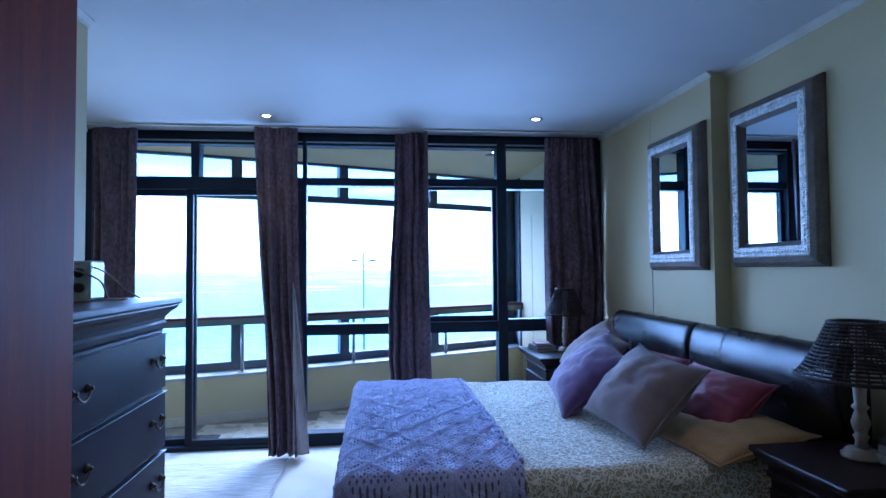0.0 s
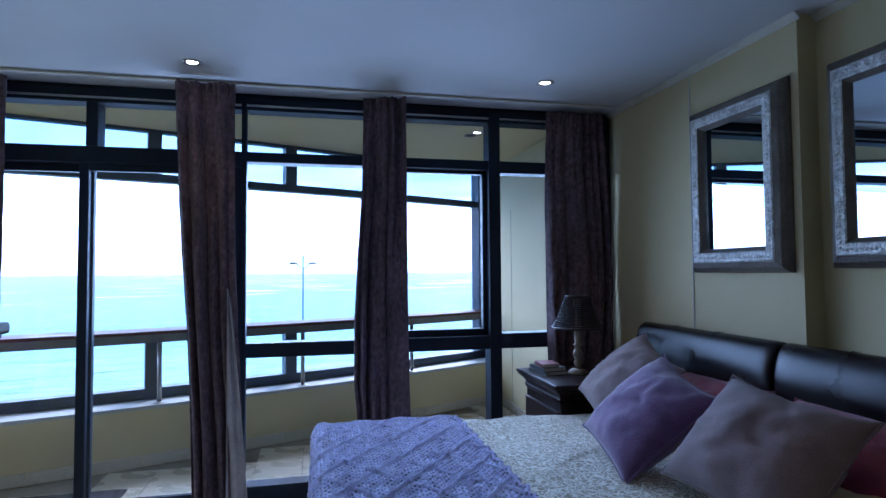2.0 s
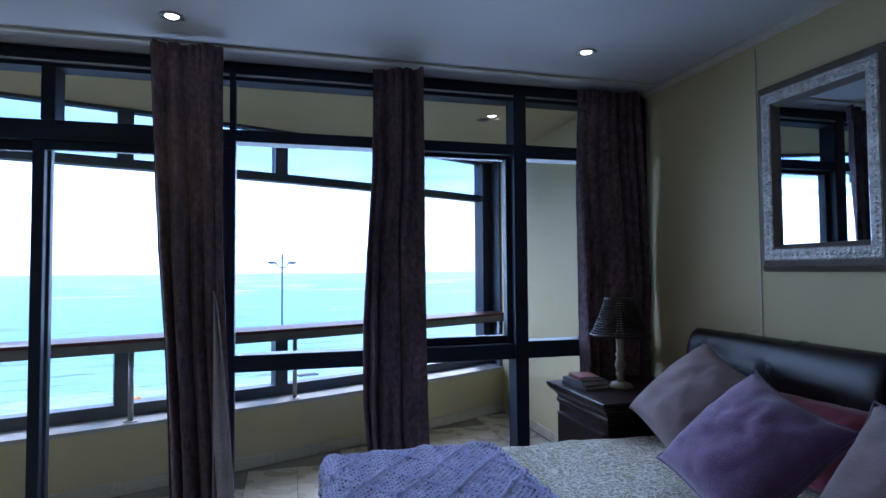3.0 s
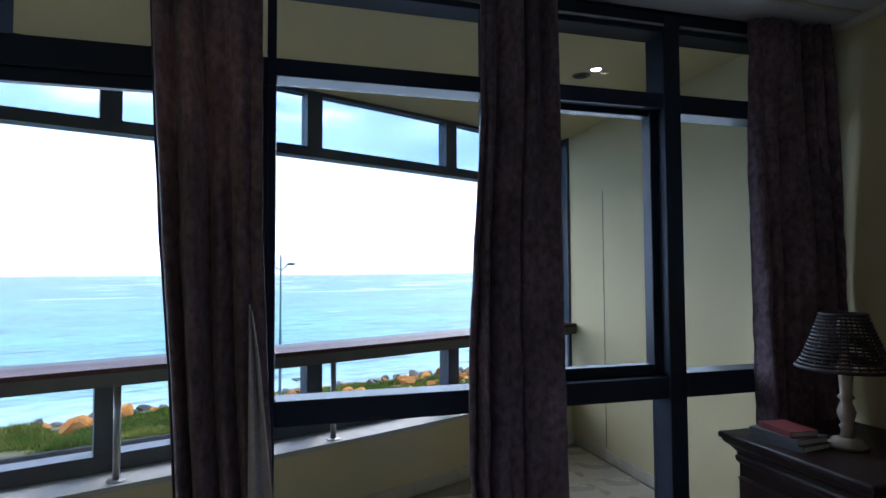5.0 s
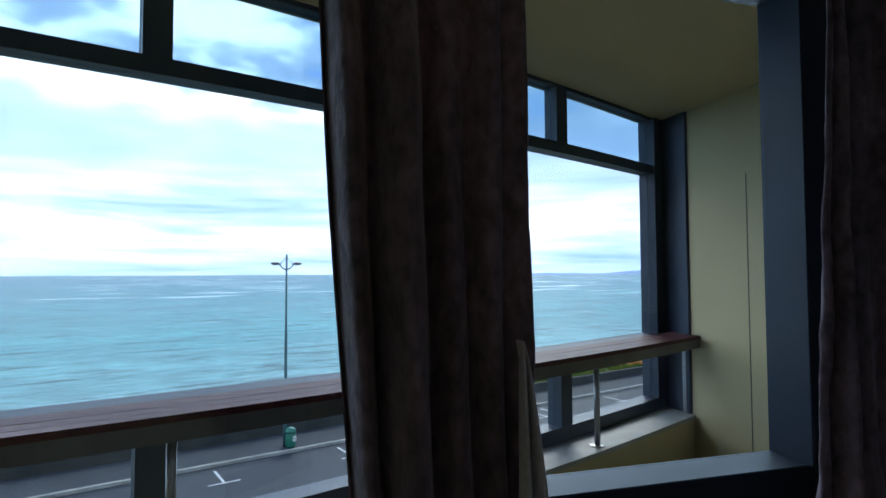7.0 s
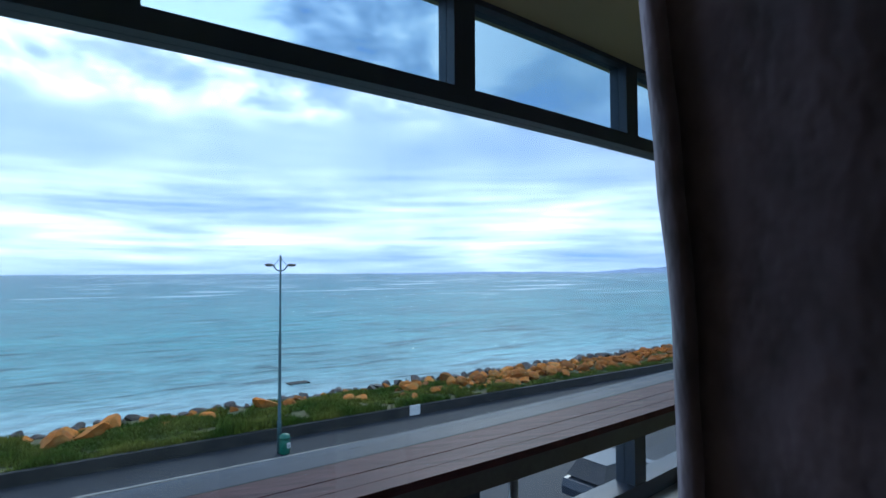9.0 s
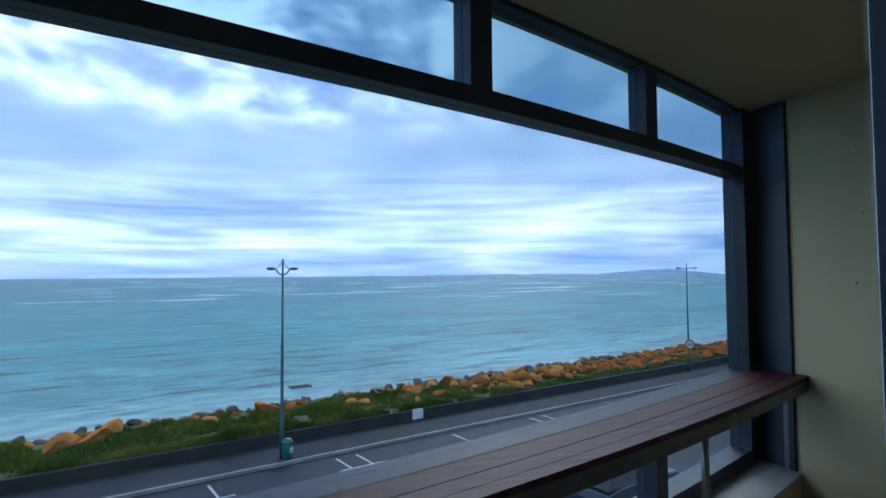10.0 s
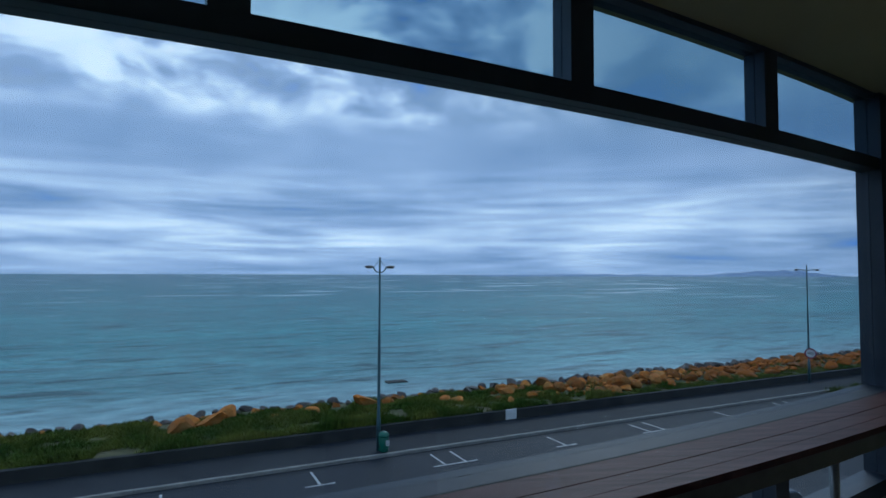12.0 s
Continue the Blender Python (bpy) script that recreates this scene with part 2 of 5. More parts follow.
M_BLACK = material("black_plastic", (0.015, 0.015, 0.017), 0.4, scale=20)
M_CABLE = material("grey_pink_cable", (0.36, 0.26, 0.24), 0.5, scale=20)
M_BULB = emitter("downlight_bulb", (1.0, 0.88, 0.7), 4.0)
M_MIRROR = material("silvered_mirror", (0.72, 0.82, 0.90), 0.02, metal=1.0, fine=0.0)
for node in M_MIRROR.node_tree.nodes:
    if node.type == "MAP_RANGE":
        node.inputs[3].default_value, node.inputs[4].default_value = (0.0, 0.02) if node.outputs[0].links[0].to_socket.name == "Roughness" else (1.0, 1.0)
M_RENDER = material("grey_plaster", (0.42, 0.40, 0.36), 0.85, scale=2, bump=0.2, bump_scale=60)
M_ASPHALT = material("wet_asphalt", (0.014, 0.018, 0.026), 0.6, vary=(0.027, 0.032, 0.042), scale=0.35, spec=0.16, bump=0.35, bump_scale=30, detail=8)
M_PAVE = material("damp_tar_pavement", (0.020, 0.023, 0.029), 0.7, spec=0.14, vary=(0.034, 0.038, 0.044), scale=0.5, bump=0.3, bump_scale=25, detail=8)
M_KERB = material("weathered_kerb_stone", (0.26, 0.245, 0.215), 0.7, vary=(0.19, 0.18, 0.16), scale=3, bump=0.3, bump_scale=40, per_object=0.1)
M_LINE = material("worn_road_paint", (0.52, 0.52, 0.50), 0.6, vary=(0.30, 0.30, 0.30), scale=5, bump=0.1, bump_scale=40)
M_SEAWALL = material("dark_weathered_concrete", (0.018, 0.020, 0.021), 0.85, vary=(0.040, 0.040, 0.037), scale=1.1, spec=0.2, bump=0.4, bump_scale=18, detail=8)
M_WHITE = material("white_painted_block", (0.62, 0.62, 0.60), 0.6, scale=6)
M_SOIL = material("grassy_soil", (0.060, 0.075, 0.022), 0.95, vary=(0.12, 0.095, 0.045), scale=0.7, bump=0.6, bump_scale=6, detail=8)
M_GRASS = material("grass_blades", (0.050, 0.095, 0.010), 0.85, vary=(0.17, 0.175, 0.030), scale=0.55, fine=0.45, spec=0.15, bump_scale=8)
M_ROCK = material("ochre_boulder", (0.40, 0.120, 0.016), 0.95, vary=(0.30, 0.165, 0.050), scale=1.2, spec=0.2, bump=1.0, bump_scale=7, per_object=0.55, detail=7, fine=0.35)
M_ROCK_FAR = material("ochre_boulders_far", (0.40, 0.120, 0.016), 0.95, vary=(0.15, 0.075, 0.025), spec=0.2, scale=0.9, bump=0.8, bump_scale=9, detail=7, fine=0.35)
M_ROCK_DARK = material("dark_wet_boulder", (0.040, 0.036, 0.036), 0.6, vary=(0.11, 0.085, 0.065), scale=1.6, bump=0.7, bump_scale=9, per_object=0.3, detail=7, fine=0.3)
M_POLE = material("green_grey_painted_steel", (0.055, 0.11, 0.12), 0.45, metal=0.3, scale=4)
M_BIN = material("green_plastic_bin", (0.012, 0.12, 0.075), 0.45, scale=6)
M_SIGNRED = material("sign_dark_red", (0.22, 0.03, 0.05), 0.5)
M_CAR = material("blue_grey_car_paint", (0.030, 0.042, 0.060), 0.35, metal=0.2, coat=0.2, fine=0.02)
M_RUBBER = material("black_rubber", (0.02, 0.02, 0.02), 0.8)
# pale blue base carries the haze of distance
M_HILL_HAZE = material("haze_blue_hills", (0.24, 0.32, 0.46), 1.0, vary=(0.28, 0.36, 0.50), scale=0.004)
M_DROP = material("water_bead", (0.62, 0.68, 0.72), 0.08, fine=0.02)
M_DRIFT = material("wet_driftwood", (0.035, 0.035, 0.03), 0.6, scale=4)


def damask():
    """Sage cloth with a paler scrolling leaf pattern."""
    m = material("sage_damask_cotton", (0.33, 0.29, 0.19), 0.85, vary=(0.28, 0.235, 0.15), scale=6, bump=0.2, bump_scale=240, sheen=0.15)
    nt = m.node_tree
    b = nt.nodes["Principled BSDF"]
    src = b.inputs["Base Color"].links[0].from_socket
    tc = nt.nodes.new("ShaderNodeTexCoord")
    warp = nt.nodes.new("ShaderNodeTexNoise")
    warp.inputs["Scale"].default_value, warp.inputs["Detail"].default_value = 9.0, 2.0
    nt.links.new(tc.outputs["Object"], warp.inputs["Vector"])
    add = nt.nodes.new("ShaderNodeMix")
    add.data_type, add.blend_type = "RGBA", "LINEAR_LIGHT"
    add.inputs["Factor"].default_value = 0.06
    nt.links.new(tc.outputs["Object"], add.inputs[6])
    nt.links.new(warp.outputs["Color"], add.inputs[7])
    vor = nt.nodes.new("ShaderNodeTexVoronoi")
    vor.feature = "DISTANCE_TO_EDGE"
    vor.inputs["Scale"].default_value = 38.0
    nt.links.new(add.outputs[2], vor.inputs["Vector"])
    wav = nt.nodes.new("ShaderNodeTexNoise")
    wav.inputs["Scale"].default_value, wav.inputs["Detail"].default_value, wav.inputs["Distortion"].default_value = 38.0, 1.0, 3.4
    nt.links.new(add.outputs[2], wav.inputs["Vector"])
    rng = nt.nodes.new("ShaderNodeMapRange")
    for i, v in ((1, 0.045), (2, 0.080), (3, 1.0), (4, 0.0)):
        rng.inputs[i].default_value = v
    nt.links.new(vor.outputs[0], rng.inputs[0])
    r2 = nt.nodes.new("ShaderNodeMapRange")
    r2.inputs[1].default_value, r2.inputs[2].default_value = 0.56, 0.60
    nt.links.new(wav.outputs[0], r2.inputs[0])
    mx = nt.nodes.new("ShaderNodeMath")
    mx.operation = "MAXIMUM"
    nt.links.new(rng.outputs[0], mx.inputs[0])
    nt.links.new(r2.outputs[0], mx.inputs[1])
    mix = nt.nodes.new("ShaderNodeMix")
    mix.data_type = "RGBA"
    mix.inputs[7].default_value = (0.74, 0.72, 0.62, 1)
    nt.links.new(mx.outputs[0], mix.inputs["Factor"])
    nt.links.new(src, mix.inputs[6])
    nt.links.new(mix.outputs[2], b.inputs["Base Color"])
    return m


def water():
    """Sea: milky turquoise by the shore, deeper teal outside, wind ripples and swell as relief and painted shading,
    scattered foam lines.
    """
    m = bpy.data.materials.new("sea_water")
    m.use_nodes = True
    nt = m.node_tree
    b = nt.nodes["Principled BSDF"]
    tc = nt.nodes.new("ShaderNodeTexCoord")
    turn = nt.nodes.new("ShaderNodeMapping")
    turn.inputs["Rotation"].default_value = (0, 0, 0)
    nt.links.new(tc.outputs["Object"], turn.inputs[0])

    def noise_at(sx, sy, detail, rough=0.55):
        mp = nt.nodes.new("ShaderNodeMapping")
        mp.inputs["Scale"].default_value = (sx, sy, 1)
        nt.links.new(turn.outputs[0], mp.inputs[0])
        n = nt.nodes.new("ShaderNodeTexNoise")
        n.inputs["Scale"].default_value, n.inputs["Detail"].default_value, n.inputs["Roughness"].default_value = 1.0, detail, rough
        nt.links.new(mp.outputs[0], n.inputs["Vector"])
        return n.outputs[0]

    def mrange(src, a, b2, c=0.0, d=1.0):
        r = nt.nodes.new("ShaderNodeMapRange")
        for i, v in ((1, a), (2, b2), (3, c), (4, d)):
            r.inputs[i].default_value = v
        nt.links.new(src, r.inputs[0])
        return r.outputs[0]

    def mathn(op, p, q):
        n = nt.nodes.new("ShaderNodeMath")
        n.operation = op
        for i, v in enumerate((p, q)):
            if isinstance(v, (int, float)):
                n.inputs[i].default_value = v
            else:
                nt.links.new(v, n.inputs[i])
        return n.outputs[0]

    sepn = nt.nodes.new("ShaderNodeSeparateXYZ")
    nt.links.new(turn.outputs[0], sepn.inputs[0])
    shore = sepn.outputs[1]
    ramp = nt.nodes.new("ShaderNodeValToRGB")
    e = ramp.color_ramp.elements
    e[0].position, e[0].color = 0.0, (0.30, 0.42, 0.42, 1)
    e[1].position, e[1].color = 1.0, (0.014, 0.130, 0.158, 1)
    for p, c in ((0.010, (0.17, 0.33, 0.33, 1)), (0.05, (0.078, 0.255, 0.255, 1)), (0.25, (0.036, 0.182, 0.195, 1))):
        e.new(p).color = c
    wob = mathn("ADD", shore, mathn("MULTIPLY", mathn("SUBTRACT", noise_at(0.05, 0.06, 5), 0.5), 14.0))
    nt.links.new(mrange(wob, 20.0, 900.0), ramp.inputs[0])
    # wave shading put into the colour: dark swell bands and ripple tones
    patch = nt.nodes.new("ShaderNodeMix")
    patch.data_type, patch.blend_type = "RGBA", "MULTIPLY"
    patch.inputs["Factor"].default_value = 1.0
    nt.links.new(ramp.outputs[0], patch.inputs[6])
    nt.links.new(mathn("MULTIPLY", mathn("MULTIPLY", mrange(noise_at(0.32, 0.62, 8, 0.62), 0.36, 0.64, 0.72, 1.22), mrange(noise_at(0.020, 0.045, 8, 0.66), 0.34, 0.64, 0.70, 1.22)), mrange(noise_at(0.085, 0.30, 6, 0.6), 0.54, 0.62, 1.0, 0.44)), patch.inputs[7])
    foam_a = mrange(noise_at(0.05, 0.22, 7, 0.62), 0.655, 0.70)
    foam_b = mathn("MULTIPLY", mrange(noise_at(0.011, 0.036, 8, 0.6), 0.575, 0.61), mrange(sepn.outputs[0], -80.0, 120.0, 0.35, 1.0))
    far = mrange(shore, 100.0, 240.0)
    near = mrange(wob, 9.0, 19.0, 0.9, 0.0)
    edge = mathn("MULTIPLY", near, mrange(noise_at(0.35, 0.7, 6), 0.36, 0.6))
    foam = mathn("MAXIMUM", mathn("MAXIMUM", mathn("MULTIPLY", foam_a, mrange(shore, 34.0, 60.0)), mathn("MULTIPLY", foam_b, far)), edge)
    mix = nt.nodes.new("ShaderNodeMix")
    mix.data_type = "RGBA"
    mix.inputs[7].default_value = (0.80, 0.84, 0.85, 1)
    nt.links.new(mathn("MULTIPLY", foam, 0.85), mix.inputs["Factor"])
    nt.links.new(patch.outputs[2], mix.inputs[6])
    nt.links.new(mix.outputs[2], b.inputs["Base Color"])
    b.inputs["Roughness"].default_value = 0.28
    b.inputs["IOR"].default_value = 1.33
    b.inputs["Specular Tint"].default_value = (0.62, 0.86, 0.92, 1)
    b.inputs["Specular IOR Level"].default_value = 0.05
    bp = nt.nodes.new("ShaderNodeBump")
    bp.inputs["Strength"].default_value, bp.inputs["Distance"].default_value = 0.8, 0.35
    height = mathn("ADD", noise_at(0.7, 1.4, 6), mathn("MULTIPLY", noise_at(0.05, 0.22, 4), 1.6))
    nt.links.new(height, bp.inputs["Height"])
    nt.links.new(bp.outputs[0], b.inputs["Normal"])
    return m


def crochet():
    """Lavender cotton net between raised diamond cables, with the shade in the gaps between the threads painted dark.
    """
    m = material("lavender_crochet_cotton", (0.50, 0.51, 0.76), 0.92, vary=(0.40, 0.39, 0.68), scale=14, bump=0.9, bump_scale=170, sheen=0.15, fine=0.22)
    nt = m.node_tree
    b = nt.nodes["Principled BSDF"]
    src = b.inputs["Base Color"].links[0].from_socket
    tc = nt.nodes.new("ShaderNodeTexCoord")
    sep_ = nt.nodes.new("ShaderNodeSeparateXYZ")
    wander = nt.nodes.new("ShaderNodeTexNoise")
    wander.inputs["Scale"].default_value = 9.0
    nt.links.new(tc.outputs["Object"], wander.inputs["Vector"])
    nt.links.new(tc.outputs["Object"], sep_.inputs[0])

    def do(op, a, c=0.0):
        n = nt.nodes.new("ShaderNodeMath")
        n.operation = op
        for k, v in enumerate((a, c)):
            if isinstance(v, (int, float)):
                n.inputs[k].default_value = v
            else:
                nt.links.new(v, n.inputs[k])
        return n.outputs[0]

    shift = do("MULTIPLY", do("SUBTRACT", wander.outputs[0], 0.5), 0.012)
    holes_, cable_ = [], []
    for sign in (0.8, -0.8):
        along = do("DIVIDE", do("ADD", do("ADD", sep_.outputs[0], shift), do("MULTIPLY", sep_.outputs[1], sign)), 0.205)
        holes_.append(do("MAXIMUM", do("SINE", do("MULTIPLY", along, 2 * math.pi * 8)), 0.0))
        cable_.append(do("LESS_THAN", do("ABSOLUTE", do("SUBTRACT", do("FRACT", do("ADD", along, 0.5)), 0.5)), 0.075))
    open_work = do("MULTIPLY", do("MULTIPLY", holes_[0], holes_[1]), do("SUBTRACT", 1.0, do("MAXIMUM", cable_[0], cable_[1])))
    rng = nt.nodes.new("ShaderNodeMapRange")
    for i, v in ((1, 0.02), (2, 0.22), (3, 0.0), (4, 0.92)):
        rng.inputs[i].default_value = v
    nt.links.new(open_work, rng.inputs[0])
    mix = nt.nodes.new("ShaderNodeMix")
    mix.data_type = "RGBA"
    # dark mauve paints the shade inside gaps that the mesh doesn't have
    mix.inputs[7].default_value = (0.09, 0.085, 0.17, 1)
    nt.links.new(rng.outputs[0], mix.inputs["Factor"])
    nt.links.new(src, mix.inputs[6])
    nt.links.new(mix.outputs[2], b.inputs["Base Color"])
    return m


M_DAMASK = damask()
M_CROCHET = crochet()
M_WATER = water()


# ---------------------------------------------------------------- mesh helpers
def part(name, bm, material_, parent=None, label="", smooth=False):
    """Links a bmesh as one mesh object, under a thing or a part."""
    me = bpy.data.meshes.new(name)
    bmesh.ops.recalc_face_normals(bm, faces=bm.faces)
    bm.to_mesh(me)
    bm.free()
    me.materials.append(material_)
    if smooth:
        for p in me.polygons:
            p.use_smooth = True
    ob = new(name, me)
    ob.parent = parent
    return tagged(ob, label=label)


def thing(name, m, label, category, group=""):
    """An Empty at the base of a thing, to which its parts are parented."""
    ob = new(name)
    ob.empty_display_size = 0.1
    ob.matrix_basis = m
    return tagged(ob, label, category, group)


def block(x0, x1, y0, y1, z0, z1, bevel=0.0, bm=None, seg=2):
    """A box with softened edges."""
    bm = bm or bmesh.new()
    made = bmesh.ops.create_cube(bm, size=1, matrix=Matrix.Translation(((x0 + x1) / 2, (y0 + y1) / 2, (z0 + z1) / 2)) @ Matrix.Diagonal((abs(x1 - x0), abs(y1 - y0), abs(z1 - z0), 1)))
    if bevel:
        edges = list({e for v in made["verts"] for e in v.link_edges})
        bmesh.ops.bevel(bm, geom=edges, offset=bevel, segments=seg, affect="EDGES", profile=0.5)
    return bm


def lathe(profile, n=24, bm=None, at=(0, 0, 0), cap=True):
    """A turned shape from (radius, height) pairs."""
    bm = bm or bmesh.new()
    rings = [[bm.verts.new((at[0] + r * math.cos(2 * math.pi * k / n), at[1] + r * math.sin(2 * math.pi * k / n), at[2] + z)) for k in range(n)] for r, z in profile]
    for a, b in zip(rings, rings[1:]):
        for k in range(n):
            bm.faces.new((a[k], a[(k + 1) % n], b[(k + 1) % n], b[k]))
    if cap:
        bm.faces.new(rings[0][::-1])
        bm.faces.new(rings[-1])
    return bm


def tube(points, r, n=8, bm=None):
    """A round bar along a line of points."""
    bm = bm or bmesh.new()
    pts = [Vector(p) for p in points]
    rings = []
    for i, p in enumerate(pts):
        way = (pts[min(i + 1, len(pts) - 1)] - pts[max(i - 1, 0)]).normalized()
        side = way.cross((0, 0, 1) if abs(way.z) < 0.95 else (1, 0, 0)).normalized()
        over = way.cross(side)
        rr = r[i] if isinstance(r, (list, tuple)) else r
        rings.append([bm.verts.new(p + rr * (math.cos(2 * math.pi * k / n) * side + math.sin(2 * math.pi * k / n) * over)) for k in range(n)])
    for a, b in zip(rings, rings[1:]):
        for k in range(n):
            bm.faces.new((a[k], a[(k + 1) % n], b[(k + 1) % n], b[k]))
    bm.faces.new(rings[0][::-1])
    bm.faces.new(rings[-1])
    return bm


def prism(outline, z0, z1, bm=None):
    """An upright slab over a flat outline."""
    bm = bm or bmesh.new()
    low = [bm.verts.new((x, y, z0)) for x, y in outline]
    high = [bm.verts.new((x, y, z1)) for x, y in outline]
    bm.faces.new(low[::-1])
    bm.faces.new(high)
    n = len(outline)
    for k in range(n):
        bm.faces.new((low[k], low[(k + 1) % n], high[(k + 1) % n], high[k]))
    return bm


def extrude_y(profile, y0, y1, bm=None):
    """A moulding: an outline in x and z drawn out along y."""
    bm = bm or bmesh.new()
    a = [bm.verts.new((x, y0, z)) for x, z in profile]
    b = [bm.verts.new((x, y1, z)) for x, z in profile]
    n = len(profile)
    for k in range(n):
        bm.faces.new((a[k], a[(k + 1) % n], b[(k + 1) % n], b[k]))
    bm.faces.new(a[::-1])
    bm.faces.new(b)
    return bm


def sheet(nu, nv, place, bm=None):
    """A grid of nu by nv cells, each corner put where place(u, v) says."""
    bm = bm or bmesh.new()
    rows = [[bm.verts.new(place(i / nu, j / nv)) for i in range(nu + 1)] for j in range(nv + 1)]
    for j in range(nv):
        for i in range(nu):
            bm.faces.new((rows[j][i], rows[j][i + 1], rows[j + 1][i + 1], rows[j + 1][i]))
    return bm


def thicken(ob, depth):
    mod = ob.modifiers.new("thickness", "SOLIDIFY")
    mod.thickness, mod.offset = depth, 0.0
    return ob


def setting(ob):
    return tagged(ob, kind="structure")


def bar(name, parent, x0, x1, y0, y1, z0, z1, material_, bevel=0.003):
    return part(name, block(x0, x1, y0, y1, z0, z1, bevel, seg=1), material_, parent)


def lerp_table(table, z):
    for (z0, a), (z1, b) in zip(table, table[1:]):
        if z <= z1:
            return a + (b - a) * max(0.0, (z - z0) / (z1 - z0))
    return table[-1][1]

# ---------------------------------------------------------------- the room
CEIL = 2.5
setting(part("floor", block(-1.9, 2.8, -5.9, 0.0, -0.25, 0.0), M_FLOOR))
setting(part("ceiling", block(-1.9, 2.8, -5.9, 0.10, CEIL, 2.75), M_CEIL))
setting(part("wall_right", block(2.45, 2.75, -1.64, 0.0, 0, CEIL), M_WALL))
setting(part("wall_right_recess", block(2.55, 2.75, -5.9, -1.64, 0, CEIL), M_WALL))
setting(part("wall_left", block(-1.86, -1.66, -2.15, 0.0, 0, CEIL), M_WALL))
setting(part("wall_left_end", block(-1.86, -0.70, -2.15, -2.02, 0, CEIL), M_WALL))
setting(part("wall_left_near", block(-0.86, -0.70, -4.30, -2.15, 0, CEIL), M_WALL))
setting(part("wall_door", block(-0.86, -0.14, -4.42, -4.30, 0, CEIL), M_WALL))
setting(part("wall_entrance", block(-1.06, -0.86, -5.9, -4.42, 0, CEIL), M_WALL))
setting(part("wall_back", block(-0.86, 2.55, -5.9, -5.7, 0, CEIL), M_WALL))
setting(part("wall_window_end", block(-2.9, -1.66, 0.0, 0.10, 0, CEIL), M_WALL))
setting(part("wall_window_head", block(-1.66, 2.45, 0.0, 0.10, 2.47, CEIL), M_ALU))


def cornice(name, x, side, y0, y1):
    pr = [(x, 2.5), (x + side * 0.03, 2.5), (x + side * 0.03, 2.495), (x + side * 0.022, 2.488), (x + side * 0.010, 2.478), (x + side * 0.006, 2.468), (x, 2.468)]
    setting(part(name, extrude_y(pr, y0, y1), M_TRIM, smooth=False))


cornice("cornice_right", 2.45, -1, -1.66, -0.02)
cornice("cornice_recess", 2.55, -1, -5.7, -1.64)
cornice("cornice_left", -0.70, 1, -4.30, -2.02)
setting(part("wall_joint_trim", block(2.445, 2.4505, -0.915, -0.909, 0, 2.45), M_TRIM))
setting(part("baseboard_right", block(2.435, 2.45, -1.64, -0.02, 0, 0.09, 0.003), M_TRIM))
setting(part("baseboard_recess", block(2.535, 2.55, -5.7, -1.64, 0, 0.09, 0.003), M_TRIM))
setting(part("baseboard_left", block(-0.70, -0.685, -4.3, -2.02, 0, 0.09, 0.003), M_TRIM))

# the window wall: sliding door, fixed lights and one opening sash
win = setting(new("window_1"))
F0, F1 = -0.03, 0.095
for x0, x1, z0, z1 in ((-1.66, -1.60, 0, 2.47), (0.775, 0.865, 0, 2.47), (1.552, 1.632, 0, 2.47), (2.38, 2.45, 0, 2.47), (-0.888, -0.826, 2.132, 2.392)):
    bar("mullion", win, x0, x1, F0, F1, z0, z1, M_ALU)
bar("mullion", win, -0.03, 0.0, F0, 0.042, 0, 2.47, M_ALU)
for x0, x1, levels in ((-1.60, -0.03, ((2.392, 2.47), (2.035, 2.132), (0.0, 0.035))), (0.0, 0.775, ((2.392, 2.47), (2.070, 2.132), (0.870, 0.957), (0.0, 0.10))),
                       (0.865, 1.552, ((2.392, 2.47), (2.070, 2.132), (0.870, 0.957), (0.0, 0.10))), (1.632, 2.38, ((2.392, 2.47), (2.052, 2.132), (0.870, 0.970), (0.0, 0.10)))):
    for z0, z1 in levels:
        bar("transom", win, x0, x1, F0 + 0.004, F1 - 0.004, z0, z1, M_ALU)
    # pale strip in place of the light reflected along the dark head
    part("head_glint_strip", block(x0, x1, F0 - 0.008, F0 + 0.006, 2.412, 2.424, 0.002, seg=1), M_STEEL, win)


def pane(parent, x0, x1, z0, z1, y, material_=M_GLASS):
    ob = part("pane", block(x0, x1, y, y + 0.006, z0, z1), material_, parent)
    ob.visible_shadow = False


for x0, x1 in ((-1.60, -0.888), (-0.826, -0.03), (0.0, 0.775), (0.865, 1.552), (1.632, 2.38)):
    pane(win, x0, x1, 2.132, 2.392, 0.075)
for x0, x1 in ((0.0, 0.775), (1.632, 2.38)):
    pane(win, x0, x1, 0.957, 2.07 if x0 < 1 else 2.052, 0.075)
for x0, x1 in ((0.0, 0.775), (0.865, 1.552), (1.632, 2.38)):
    pane(win, x0, x1, 0.10, 0.870, 0.075)


